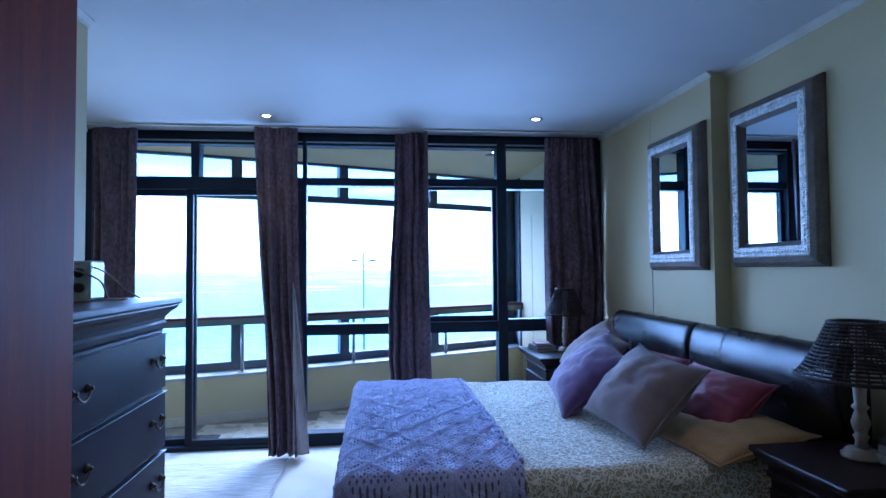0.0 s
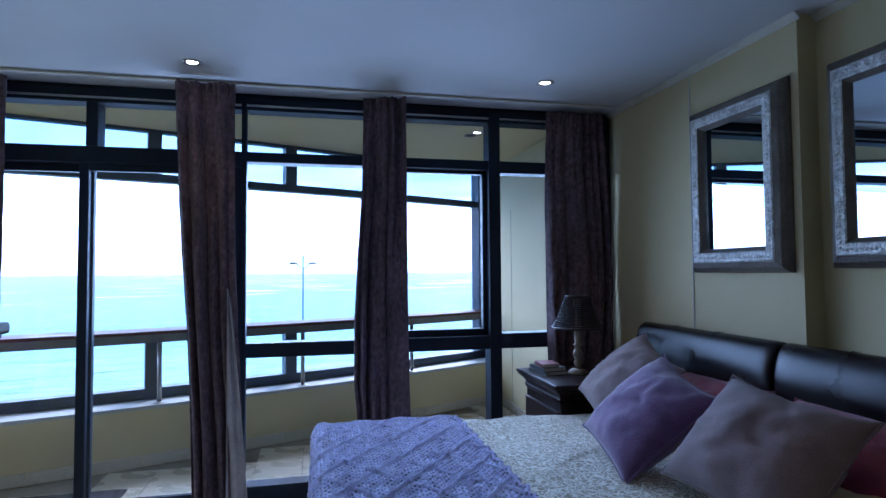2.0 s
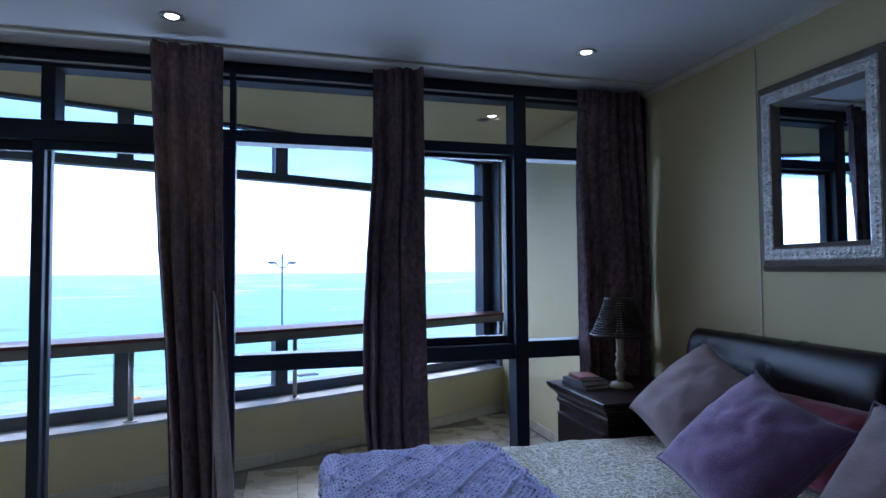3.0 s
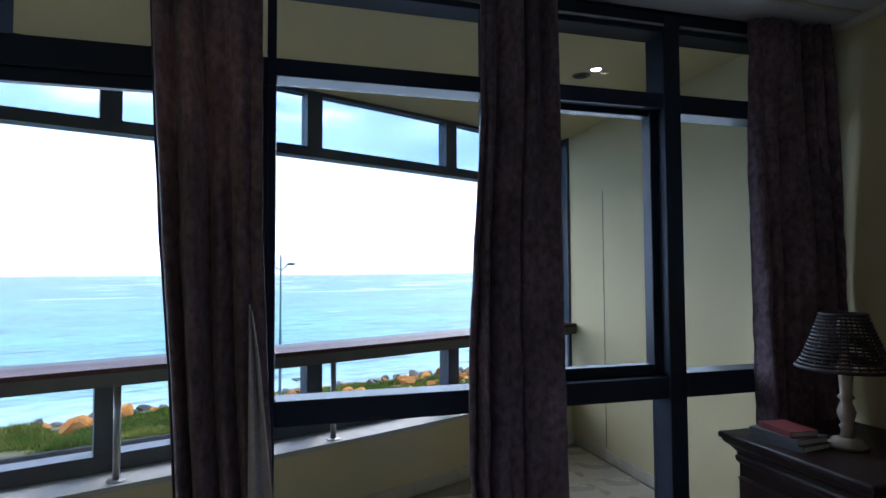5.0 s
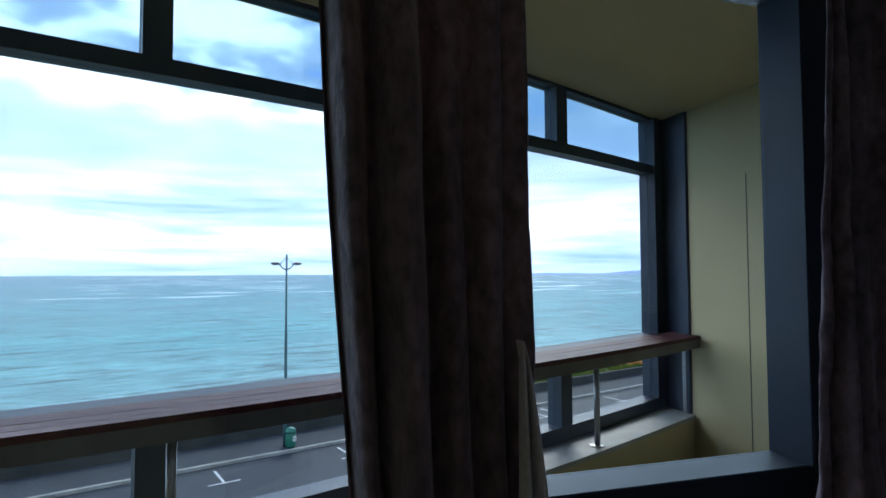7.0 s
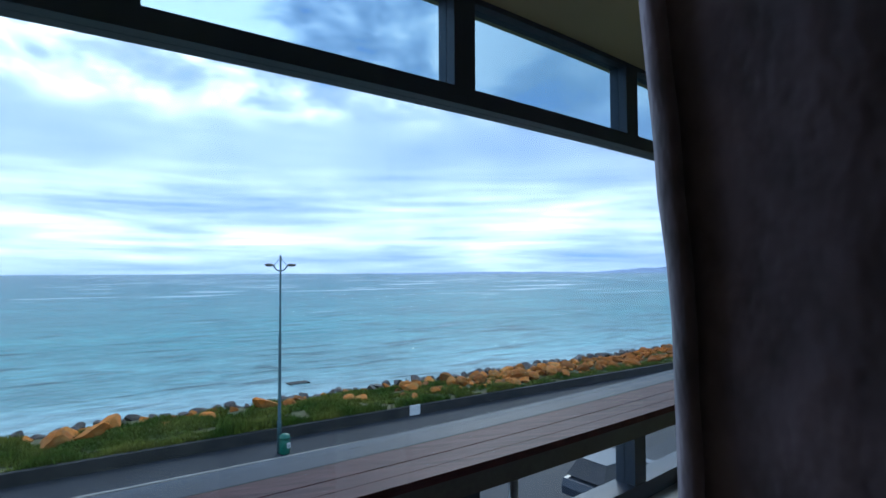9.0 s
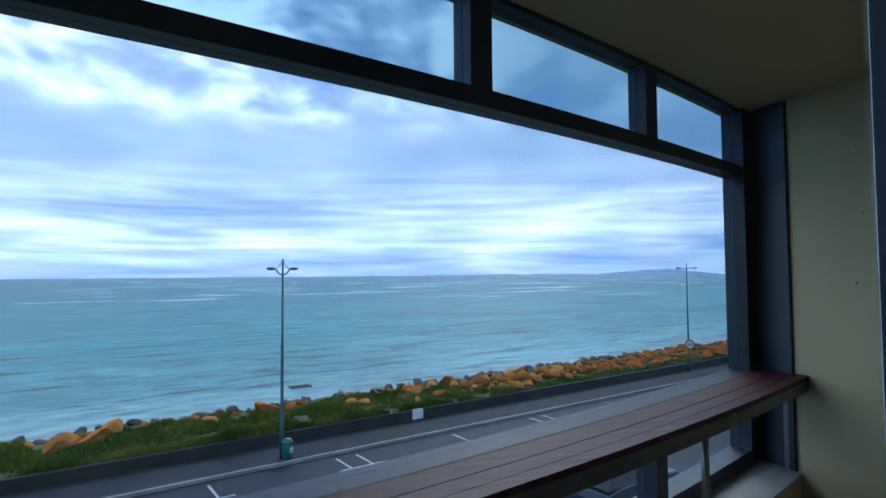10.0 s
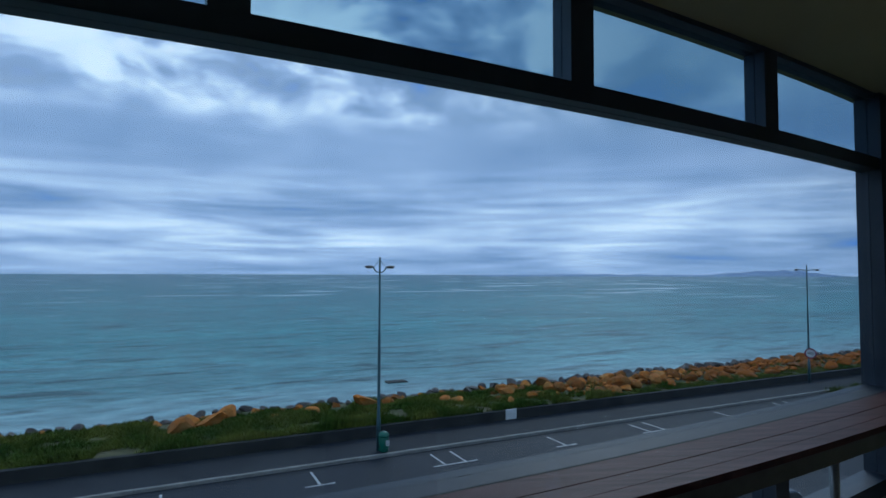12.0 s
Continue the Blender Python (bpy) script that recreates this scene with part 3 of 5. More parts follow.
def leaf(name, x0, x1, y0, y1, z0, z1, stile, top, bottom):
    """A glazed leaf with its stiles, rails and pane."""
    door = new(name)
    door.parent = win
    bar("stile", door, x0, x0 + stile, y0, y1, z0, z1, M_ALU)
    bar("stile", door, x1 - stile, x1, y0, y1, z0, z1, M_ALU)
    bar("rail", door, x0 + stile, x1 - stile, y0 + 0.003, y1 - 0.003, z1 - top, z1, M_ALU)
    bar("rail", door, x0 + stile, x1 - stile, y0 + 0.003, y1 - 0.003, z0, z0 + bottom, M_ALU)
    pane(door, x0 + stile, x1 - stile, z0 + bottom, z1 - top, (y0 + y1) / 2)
    return door


leaf("sliding_leaf", -1.60, -0.862, 0.040, 0.080, 0.035, 2.035, 0.060, 0.046, 0.045)
leaf("sliding_leaf", -0.925, -0.022, -0.014, 0.026, 0.035, 2.035, 0.052, 0.046, 0.045)
leaf("opening_sash", 0.865, 1.552, 0.030, 0.090, 0.957, 2.070, 0.030, 0.022, 0.045)
setting(part("curtain_track", block(-1.62, 2.40, -0.222, -0.203, 2.484, 2.498, 0.004), M_TRIM))


def curtain(left, right, y, folds, seed, label, bottom=0.015, lining=None, deep=0.040, slant=0.0):
    """A gathered drop of cloth with pinched heading; left and right give its edges by height."""
    rnd = random.Random(seed)
    mid = (left[0][1] + right[0][1]) / 2
    ob = thing("curtain", pose(mid, y, 0), label, "curtain", "window curtains")
    ph = [rnd.uniform(0, 6.28) for _ in range(6)]

    def place(u, v, shift=0.0):
        z = bottom + (2.472 - bottom) * v
        w = u + 0.035 * math.sin(2 * math.pi * u * 2 + ph[0]) * (1 - v) + 0.02 * math.sin(5 * z + ph[1]) * u * (1 - u) * 4
        x = lerp_table(left, z) + w * (lerp_table(right, z) - lerp_table(left, z))
        open_ = 0.55 + 0.45 * min(1, (2.472 - z) / 0.5)
        a = 2 * math.pi * folds * u + 0.9 * math.sin(1.6 * z + ph[2]) * (1 - v) + 1.5 * math.sin(2 * math.pi * u + ph[3]) + 0.8 * math.sin(4 * math.pi * u + ph[4] + 0.7 * z)
        d = deep * open_ * (math.sin(a) * (0.65 + 0.5 * math.sin(3.3 * u + ph[0] + z)) + 0.35 * math.sin(0.5 * a + ph[1])) + 0.012 * math.sin(2.3 * z + 9 * u + ph[5]) + slant * (u - 0.5)
        crease = (0.008 * noise.noise((u * 12, z * 7, seed)) + 0.004 * noise.noise((u * 30, z * 20, seed))) * (1.5 - v)
        head = 0.006 * math.sin(2 * math.pi * folds * 2 * u) if v > 0.96 else 0.0
        return (x - mid + 0.35 * 0.038 * math.cos(a) / folds, d + crease + head + shift, z)

    drop = part("drop", sheet(150, 110, place), M_CURTAIN, ob, smooth=True)
    thicken(drop, 0.004)
    band = part("heading_tape", sheet(60, 4, lambda u, v: (place(u, 0.955 + 0.045 * v)[0], place(u, 0.955 + 0.045 * v)[1] + 0.009, place(u, 0.955 + 0.045 * v)[2])), M_CURTAIN, ob, smooth=True)
    thicken(band, 0.003)
    if lining:
        z0, z1, lx0, lx1 = lining

        def lin(u, v):
            z = z0 + (z1 - z0) * v
            grow = (1 - v) ** 0.7
            x = lx0 + (lx1 - lx0) * u * grow
            return (x - mid, -0.050 + 0.012 * math.sin(9 * u + 3 * v), z)

        thicken(part("lining", sheet(24, 50, lin), M_LINING, ob, "pale lining turned out at the edge", smooth=True), 0.003)
    return ob


VELVET = "mauve brown velvet curtain"
curtain([(0, -1.56), (2.5, -1.56)], [(0, -1.28), (1.3, -1.25), (2.5, -1.235)], -0.17, 5, 1, VELVET + " at the room's end")
curtain([(0, -0.245), (0.3, -0.252), (0.7, -0.268), (1.1, -0.291), (1.5, -0.322), (1.9, -0.343), (2.5, -0.362)], [(0, 0.02), (0.7, 0.005), (1.1, -0.015), (1.5, -0.032), (2.5, -0.04)], -0.265, 5, 2,
        VELVET + " with its lining showing", deep=0.034, slant=0.0, lining=(0.03, 1.3, -0.065, 0.055))
curtain([(0, 0.68), (0.3, 0.672), (0.7, 0.638), (1.1, 0.642), (1.5, 0.665), (1.9, 0.692), (2.5, 0.706)], [(0, 0.985), (0.7, 0.962), (1.5, 0.957), (2.5, 0.957)], -0.175, 5, 3, VELVET + " in front of a mullion", deep=0.046, slant=-0.08)
curtain([(0, 1.95), (1.1, 1.93), (1.9, 1.935), (2.5, 1.955)], [(0, 2.35), (0.7, 2.385), (1.3, 2.42), (1.9, 2.40), (2.5, 2.36)], -0.100, 7, 4, VELVET + " behind a bedside cabinet")

# the open entrance door and the floor covering
door = thing("door", pose(-0.088, -4.28, 0.0), "open red-brown stained wooden door standing by the dresser", "door")
part("leaf", block(-0.002, 0.040, 0.0, 0.865, 0.01, 2.05, 0.004), M_DOOR, door)
part("latch_plate", block(0.008, 0.030, 0.863, 0.868, 0.93, 1.09, 0.001), M_BRASS, door)
part("door_handle", tube([(-0.004, 0.80, 1.01), (-0.045, 0.80, 1.01), (-0.052, 0.79, 1.01), (-0.055, 0.69, 1.005)], 0.009), M_BRASS, door, smooth=True)
rug = thing("rug", pose(-0.82, -1.75, 0), "cream woven rug with grey-brown streaks on carpet", "rug")
thicken(part("rug_weave", sheet(60, 120, lambda u, v: (-0.74 + 1.46 * u + 0.008 * math.sin(30 * v), -1.0 + 2.5 * v - 0.08, 0.009 + 0.003 * noise.noise((u * 9, v * 60, 2)))), M_RUG, rug, smooth=True), 0.01)
part("hem", tube([(0.725 + 0.008 * math.sin(30 * k / 40), -1.08 + 2.5 * k / 40, 0.010) for k in range(41)], 0.008, 6), M_LINING, rug, smooth=True)


# downlights sunk in the ceilings
def downlight(x, y, z, lit=True, r=0.036, watts=1.0):
    ob = thing("downlight", pose(x, y, z), "small round recessed ceiling downlight, " + ("lit warm white" if lit else "switched off"), "light", "recessed downlights")
    part("bezel", lathe([(r, 0.004), (r + 0.014, 0.003), (r + 0.016, -0.003), (r + 0.004, -0.007), (r - 0.004, -0.004), (r - 0.006, 0.001)], 28, cap=False), M_STEEL if lit else M_FASCIA, ob, smooth=True)
    part("bulb", lathe([(r - 0.008, -0.001), (r - 0.012, -0.004), (0.004, -0.006)], 24), M_BULB if lit else M_BLACK, ob, smooth=True)
    if lit:
        downlight_lamp(x, y, z - 0.02, watts)


downlight(-0.222, -0.50, CEIL)
downlight(1.738, -0.565, CEIL)
# two unseen extra lamps, added for warm light on the bed's near end
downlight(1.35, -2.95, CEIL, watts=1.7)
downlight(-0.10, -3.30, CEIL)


# ---------------------------------------------------------------- bedroom furniture
def wall_mirror(y, z, x, label):
    """A rectangular mirror in a wide convex frame with an embossed band."""
    ob = thing("wall_mirror", pose(x, y, z - 0.433), label, "mirror", "matching wall mirrors")
    w, h = 0.325, 0.433

    def ring(profile, name, material_, lab=""):
        bm = bmesh.new()
        loops = []
        for inset, out in profile:
            a, b = w - inset, h - inset
            loops.append([bm.verts.new((-out, sy * a, h + sz * b)) for sy, sz in ((-1, -1), (1, -1), (1, 1), (-1, 1))])
        for p, q in zip(loops, loops[1:]):
            for k in range(4):
                bm.faces.new((p[k], p[(k + 1) % 4], q[(k + 1) % 4], q[k]))
        edges = [e for e in bm.edges if len(e.link_faces) == 2]
        bmesh.ops.subdivide_edges(bm, edges=[e for e in bm.edges if e.calc_length() > 0.3], cuts=6)
        return part(name, bm, material_, ob, lab)

    ring([(0.0, 0.001), (0.0, 0.014), (0.008, 0.032), (0.024, 0.050), (0.050, 0.062)], "outer_frame", M_PEWTER_DULL, "dull brownish pewter outer slope")
    ring([(0.050, 0.062), (0.056, 0.067), (0.096, 0.067), (0.102, 0.062)], "embossed_band", M_PEWTER, "silver band with stamped flowers")
    ring([(0.102, 0.062), (0.110, 0.052), (0.120, 0.040), (0.124, 0.030)], "inner_frame", M_PEWTER_DULL)
    bm = bmesh.new()
    a, b = w - 0.074, h - 0.074
    count = 34
    for side in range(4):
        for k in range(count if side % 2 else int(count * 0.75)):
            f = (k + 0.5) / (count if side % 2 else int(count * 0.75)) * 2 - 1
            py, pz = ((f * a, -b), (a, f * b), (f * a, b), (-a, f * b))[side]
            bmesh.ops.create_icosphere(bm, subdivisions=1, radius=0.0085, matrix=Matrix.Translation((-0.064, py, h + pz)))
    part("beading", bm, M_PEWTER, ob, smooth=True)
    part("mirror_glass", block(-0.034, -0.028, -(w - 0.120), w - 0.120, 0.120, 2 * h - 0.120), M_MIRROR, ob)


wall_mirror(-1.275, 1.805, 2.45, "pewter-framed rectangular wall mirror beside the wall's step")
wall_mirror(-2.035, 1.822, 2.55, "pewter-framed rectangular wall mirror in the recess")

bed = thing("bed", pose(1.35, -1.63, 0), "king-size bed with a dark leather padded headboard", "bed")
part("base", block(-0.86, 0.95, -0.86, 0.86, 0.06, 0.32, 0.02), M_WOOD, bed)
part("mattress", block(-0.89, 0.96, -0.88, 0.88, 0.32, 0.595, 0.05), M_LINING, bed)
for sx in (-0.85, 0.88):
    for sy in (-0.78, 0.78):
        part("leg", lathe([(0.03, 0.0), (0.035, 0.06)], 12, at=(sx, sy, 0)), M_WOOD, bed)


def pad(y0, y1):
    """One upholstered half of the headboard: a rolled top that swells forward and narrows at its ends."""
    outline = [(1.085, 0.25), (1.085, 0.98), (1.075, 1.04), (1.045, 1.075), (1.005, 1.080), (0.965, 1.055), (0.940, 1.00), (0.928, 0.93), (0.935, 0.86), (0.955, 0.80), (0.985, 0.74), (1.005, 0.66), (1.01, 0.25)]
    bm = bmesh.new()
    loops = []
    for f, s in ((0, 0.86), (0.012, 0.95), (0.035, 0.99), (0.08, 1.0), (0.3, 1.006), (0.5, 1.008), (0.7, 1.006), (0.92, 1.0), (0.965, 0.99), (0.988, 0.95), (1, 0.86)):
        y = y0 + (y1 - y0) * f
        loops.append([bm.verts.new((1.085 + (px - 1.085) * (s if px < 1.08 else 1), y, 0.25 + (pz - 0.25) * (0.97 + 0.03 * s))) for px, pz in outline])
    n = len(outline)
    for p, q in zip(loops, loops[1:]):
        for k in range(n):
            bm.faces.new((p[k], p[(k + 1) % n], q[(k + 1) % n], q[k]))
    bm.faces.new(loops[0][::-1])
    bm.faces.new(loops[-1])
    bmesh.ops.recalc_face_normals(bm, faces=bm.faces)
    ob = part("headboard_pad", bm, M_LEATHER, bed, "glossy dark brown leather pad with a rolled top", smooth=True)
    mod = ob.modifiers.new("round", "SUBSURF")
    mod.levels = mod.render_levels = 2
    for f in (0.30, 0.62):
        ys = y0 + (y1 - y0) * f
        part("seam", tube([(px + 0.001, ys, pz + 0.001) for px, pz in outline[3:12]], 0.0016, 6), M_LEATHER, ob, smooth=True)


pad(1.075, 0.022)
pad(0.012, -1.04)


def fold(t, lo, hi, r):
    """Where a cloth laid over an edge comes to lie: its place along the top and how far it has dropped."""
    side = 0
    if t < lo:
        d, edge, side = lo - t, lo, -1
    elif t > hi:
        d, edge, side = t - hi, hi, 1
    else:
        return t, 0.0
    if d < r * math.pi / 2:
        return edge + side * r * math.sin(d / r), r * (1 - math.cos(d / r))
    return edge + side * r, r + d - r * math.pi / 2


def cover(name, u0, u1, v0, v1, nu, nv, top, edges, relief, material_, ob, thick, flare=0.05):
    x0, x1, y0, y1 = edges

    def place(u, v):
        a, b = u0 + (u1 - u0) * u, v0 + (v1 - v0) * v
        px, dx = fold(a, x0, x1, 0.06)
        py, dy = fold(b, y0, y1, 0.06)
        drop = max(dx, dy) + 0.25 * min(dx, dy)
        h = relief(a, b)
        wave = flare * drop * math.sin(a * 11 + b * 3) * 0.5
        nx = (-1 if a < x0 else 1 if a > x1 else 0) * (dx > 0)
        ny = (-1 if b < y0 else 1 if b > y1 else 0) * (dy > 0)
        up = 1.0 if drop < 0.02 else max(0.0, 1 - drop / 0.06)
        return (px + nx * (h * (1 - up) + wave), py + ny * (h * (1 - up) + flare * drop * math.sin(a * 13 + 1) * 0.5), max(0.03, top - drop + h * up))

    return thicken(part(name, sheet(nu, nv, place), material_, ob, smooth=True), thick)


def spread_relief(a, b):
    n = noise.noise((a * 2.2, b * 2.2, 3.1)) * 0.016 + noise.noise((a * 6, b * 5, 8.0)) * 0.006
    ridge = abs(noise.noise((a * 3.1 + 4, b * 3.1, 5.5)))
    return n + 0.006 * (1 - min(1, ridge * 8))


def crochet_relief(a, b):
    p, q = (a + 0.8 * b) / 0.205, (a - 0.8 * b) / 0.205
    fp, fq = abs(p - round(p)), abs(q - round(q))
    rope = max(0, 1 - fp * 13) + max(0, 1 - fq * 13)
    cell = (math.floor(p + 0.5) + math.floor(q + 0.5)) % 2
    rows = math.sin(2 * math.pi * (a / 0.024 if cell else (0.55 * a + b) / 0.027)) * (0.75 + 0.25 * math.sin(2 * math.pi * b / 0.02))
    knot = max(0, 1 - math.hypot(fp, fq) * 6)
    return 0.0095 * min(1.1, rope) * (0.8 + 0.2 * math.sin(2 * math.pi * b / 0.022)) + 0.0030 * rows * (1 - min(1, rope)) + 0.004 * knot + 0.005 * noise.noise((a * 3, b * 3, 1.0)) + 0.004 * noise.noise((a * 22, b * 22, 6.0))


spread = thing("bedspread", pose(1.35, -1.63, 0), "sage damask bedspread with pale scroll pattern on bed", "bedspread")
cover("spread_cloth", -1.24, 0.96, -1.25, 1.20, 150, 160, 0.606, (-0.87, 2.0, -0.83, 0.83), spread_relief, M_DAMASK, spread, 0.012)
part("hem", tube([(0.955, -0.80 + 1.6 * k / 30, 0.606 + 0.004 * math.sin(k)) for k in range(31)], 0.006, 6), M_DAMASK, spread, smooth=True)
throw = thing("crochet_throw", pose(1.35, -1.63, 0), "lavender crochet throw with diamond cables across bed foot", "throw blanket")
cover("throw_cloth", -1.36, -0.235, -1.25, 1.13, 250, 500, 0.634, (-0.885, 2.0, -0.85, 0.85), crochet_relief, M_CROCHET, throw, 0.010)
part("fringe_edge", tube([(-0.235 + 0.010 * math.sin(k * 1.9), -0.83 + 1.66 * k / 60, 0.640 + 0.006 * math.sin(k * 2.7)) for k in range(61)], 0.012, 6), M_CROCHET, throw, smooth=True)


def cushion(name, centre, width, height, depth, lean, yaw, roll, material_, label, seed, piping=None):
    """A stuffed square cushion with pinched corners, leaning back against the headboard."""
    turn = Matrix.Rotation(radians(yaw), 4, "Z") @ Matrix(((0, math.sin(radians(lean)), -math.cos(radians(lean)), 0), (-1, 0, 0, 0), (0, math.cos(radians(lean)), math.sin(radians(lean)), 0), (0, 0, 0, 1))) @ Matrix.Rotation(radians(roll), 4, "Z")
    ob = thing(name, Matrix.Translation(centre) @ turn, label, "cushion", "bed cushions")
    bm = bmesh.new()
    n = 26

    def place(i, j, side):
        x, y = 2 * i / n - 1, 2 * j / n - 1
        rc = 1 + 0.035 * (abs(x) * abs(y)) ** 5
        px = x * rc * (1 - 0.045 * (1 - y * y) * abs(x) ** 3)
        py = y * rc * (1 - 0.045 * (1 - x * x) * abs(y) ** 3)
        fat = ((1 - abs(x) ** 2.6) * (1 - abs(y) ** 2.6)) ** 0.55
        wr = 0.07 * noise.noise((x * 2.6 + seed, y * 2.6, side * 3 + seed)) + 0.05 * noise.noise((x * 7, y * 7 + seed, side))
        sag = -0.03 * height * (1 - x * x) * (y > 0) * y
        return (px * width / 2, py * height / 2 + sag, side * depth / 2 * fat * (1 + 2 * wr))

    front = [[bm.verts.new(place(i, j, 1)) for i in range(n + 1)] for j in range(n + 1)]
    back = [[front[j][i] if i in (0, n) or j in (0, n) else bm.verts.new(place(i, j, -1)) for i in range(n + 1)] for j in range(n + 1)]
    for j in range(n):
        for i in range(n):
            bm.faces.new((front[j][i], front[j][i + 1], front[j + 1][i + 1], front[j + 1][i]))
            bm.faces.new((back[j][i], back[j + 1][i], back[j + 1][i + 1], back[j][i + 1]))
    edge = [place(i, 0, 0) for i in range(n)] + [place(n, j, 0) for j in range(n)] + [place(n - i, n, 0) for i in range(n)] + [place(0, n - j, 0) for j in range(n + 1)]
    part("cover", bm, material_, ob, smooth=True)
    part("seam", tube(edge, 0.0045, 6), material_, ob, smooth=True)


cushion("cushion", (1.96, -1.03, 0.83), 0.46, 0.46, 0.20, 45, 6, -22, M_GREY, "taupe cotton square cushion leaning on headboard", 1)
cushion("cushion", (1.71, -1.60, 0.81), 0.46, 0.46, 0.20, 46, 4, -17, M_PURPLE, "plum velvet square cushion with creased corners", 2)
cushion("cushion", (1.765, -2.14, 0.825), 0.485, 0.425, 0.21, 44, 14, -8, M_GREY, "large taupe cotton square cushion leaning on pillow", 3)
cushion("pillow", (2.10, -2.12, 0.775), 0.54, 0.34, 0.20, 50, 8, -2, M_RED, "crimson satin pillow with creases against headboard", 4)
cushion("pillow", (2.16, -1.33, 0.745), 0.60, 0.38, 0.18, 52, -2, 2, M_RED, "crimson satin pillow tucked behind cushions", 5)


# bump of bedspread over a pillow, with warm light put into its colour
cushion("pillow", (2.06, -2.24, 0.668), 0.62, 0.46, 0.15, 80, 6, 0, M_WARM_SPREAD, "bedspread bump under crimson pillow, tan for the warm light", 6)


def drop_handle(parent, x, y, z):
    """Two studs and a swinging bail."""
    h = part("handle", tube([(x - 0.012, y - 0.040 + 0.08 * k / 10, z - 0.026 * math.sin(math.pi * k / 10) - 0.002) for k in range(11)], 0.0038, 6), M_BRASS, parent, "dark brass bail handle", smooth=True)
    for dy in (-0.040, 0.040):
        part("stud", lathe([(0.013, 0.0), (0.012, 0.004), (0.006, 0.009), (0.007, 0.015), (0.002, 0.018)], 12), M_BRASS, h, smooth=True).matrix_basis = pose(x, y + dy, z, 0, -90, 0)


def chest(name, m, w, d, h, fronts, label, category, group=""):
    """A cabinet with moulded top, drawers and bail handles. Its front looks to -x; the origin is the middle of its base."""
    ob = thing(name, m, label, category, group)
    part("body", block(-d / 2 + 0.02, d / 2, -w / 2, w / 2, 0.07, h - 0.03, 0.004), M_WOOD, ob)
    part("plinth", block(-d / 2 + 0.005, d / 2, -w / 2 - 0.008, w / 2 + 0.008, 0.0, 0.075, 0.008), M_WOOD, ob)
    prof = [(0.0, h - 0.115), (-0.008, h - 0.105), (-0.010, h - 0.090), (-0.004, h - 0.082), (-0.006, h - 0.070), (-0.022, h - 0.050), (-0.036, h - 0.040), (-0.042, h - 0.030), (-0.042, h - 0.024)]
    bm = bmesh.new()
    loops = []
    for o, z in prof + [(0.0, h - 0.024), (0.0, h - 0.115)]:
        loops.append([bm.verts.new(p) for p in ((-d / 2 + 0.02 + o, -w / 2 + o, z), (-d / 2 + 0.02 + o, w / 2 - o, z), (d / 2, w / 2 - o, z), (d / 2, -w / 2 + o, z))])
    for p, q in zip(loops, loops[1:]):
        for k in (0, 1, 3):
            bm.faces.new((p[k], p[(k + 1) % 4], q[(k + 1) % 4], q[k]))
    part("cornice_moulding", bm, M_WOOD, ob)
    part("top", block(-d / 2 - 0.034, d / 2, -w / 2 - 0.052, w / 2 + 0.052, h - 0.024, h, 0.007), M_WOOD, ob)
    for z0, z1 in fronts:
        dr = part("drawer", block(-d / 2 + 0.004, -d / 2 + 0.03, -w / 2 + 0.012, w / 2 - 0.012, z0 + 0.006, z1 - 0.006, 0.006), M_WOOD, ob)
        part("edge_bead", block(-d / 2 - 0.002, -d / 2 + 0.006, -w / 2 + 0.012, w / 2 - 0.012, z1 - 0.012, z1 - 0.006, 0.002, seg=1), M_WOOD, dr)
        for hy in ((-0.26, 0.26) if w > 0.6 else (0.0,)):
            drop_handle(dr, -d / 2 + 0.004, hy * w / 0.72, (z0 + z1) / 2 + 0.012)
    return ob


chest("dresser", pose(-0.44, -2.81, 0, 0, 0, 180), 0.72, 0.48, 1.297, [(0.085, 0.335), (0.335, 0.545), (0.545, 0.757), (0.757, 0.968), (0.968, 1.178)], "tall dark-stained wooden chest of drawers with bail handles", "dresser")
chest("nightstand", pose(2.04, -0.43, 0), 0.52, 0.62, 0.755, [(0.085, 0.34), (0.34, 0.60)], "dark-stained nightstand by the curtain with lamp and books", "nightstand", "bedside cabinets")
chest("nightstand", pose(2.27, -2.83, 0), 0.36, 0.54, 0.715, [(0.085, 0.33), (0.33, 0.58)], "dark-stained nightstand in the recess with lamp and books", "nightstand", "bedside cabinets")


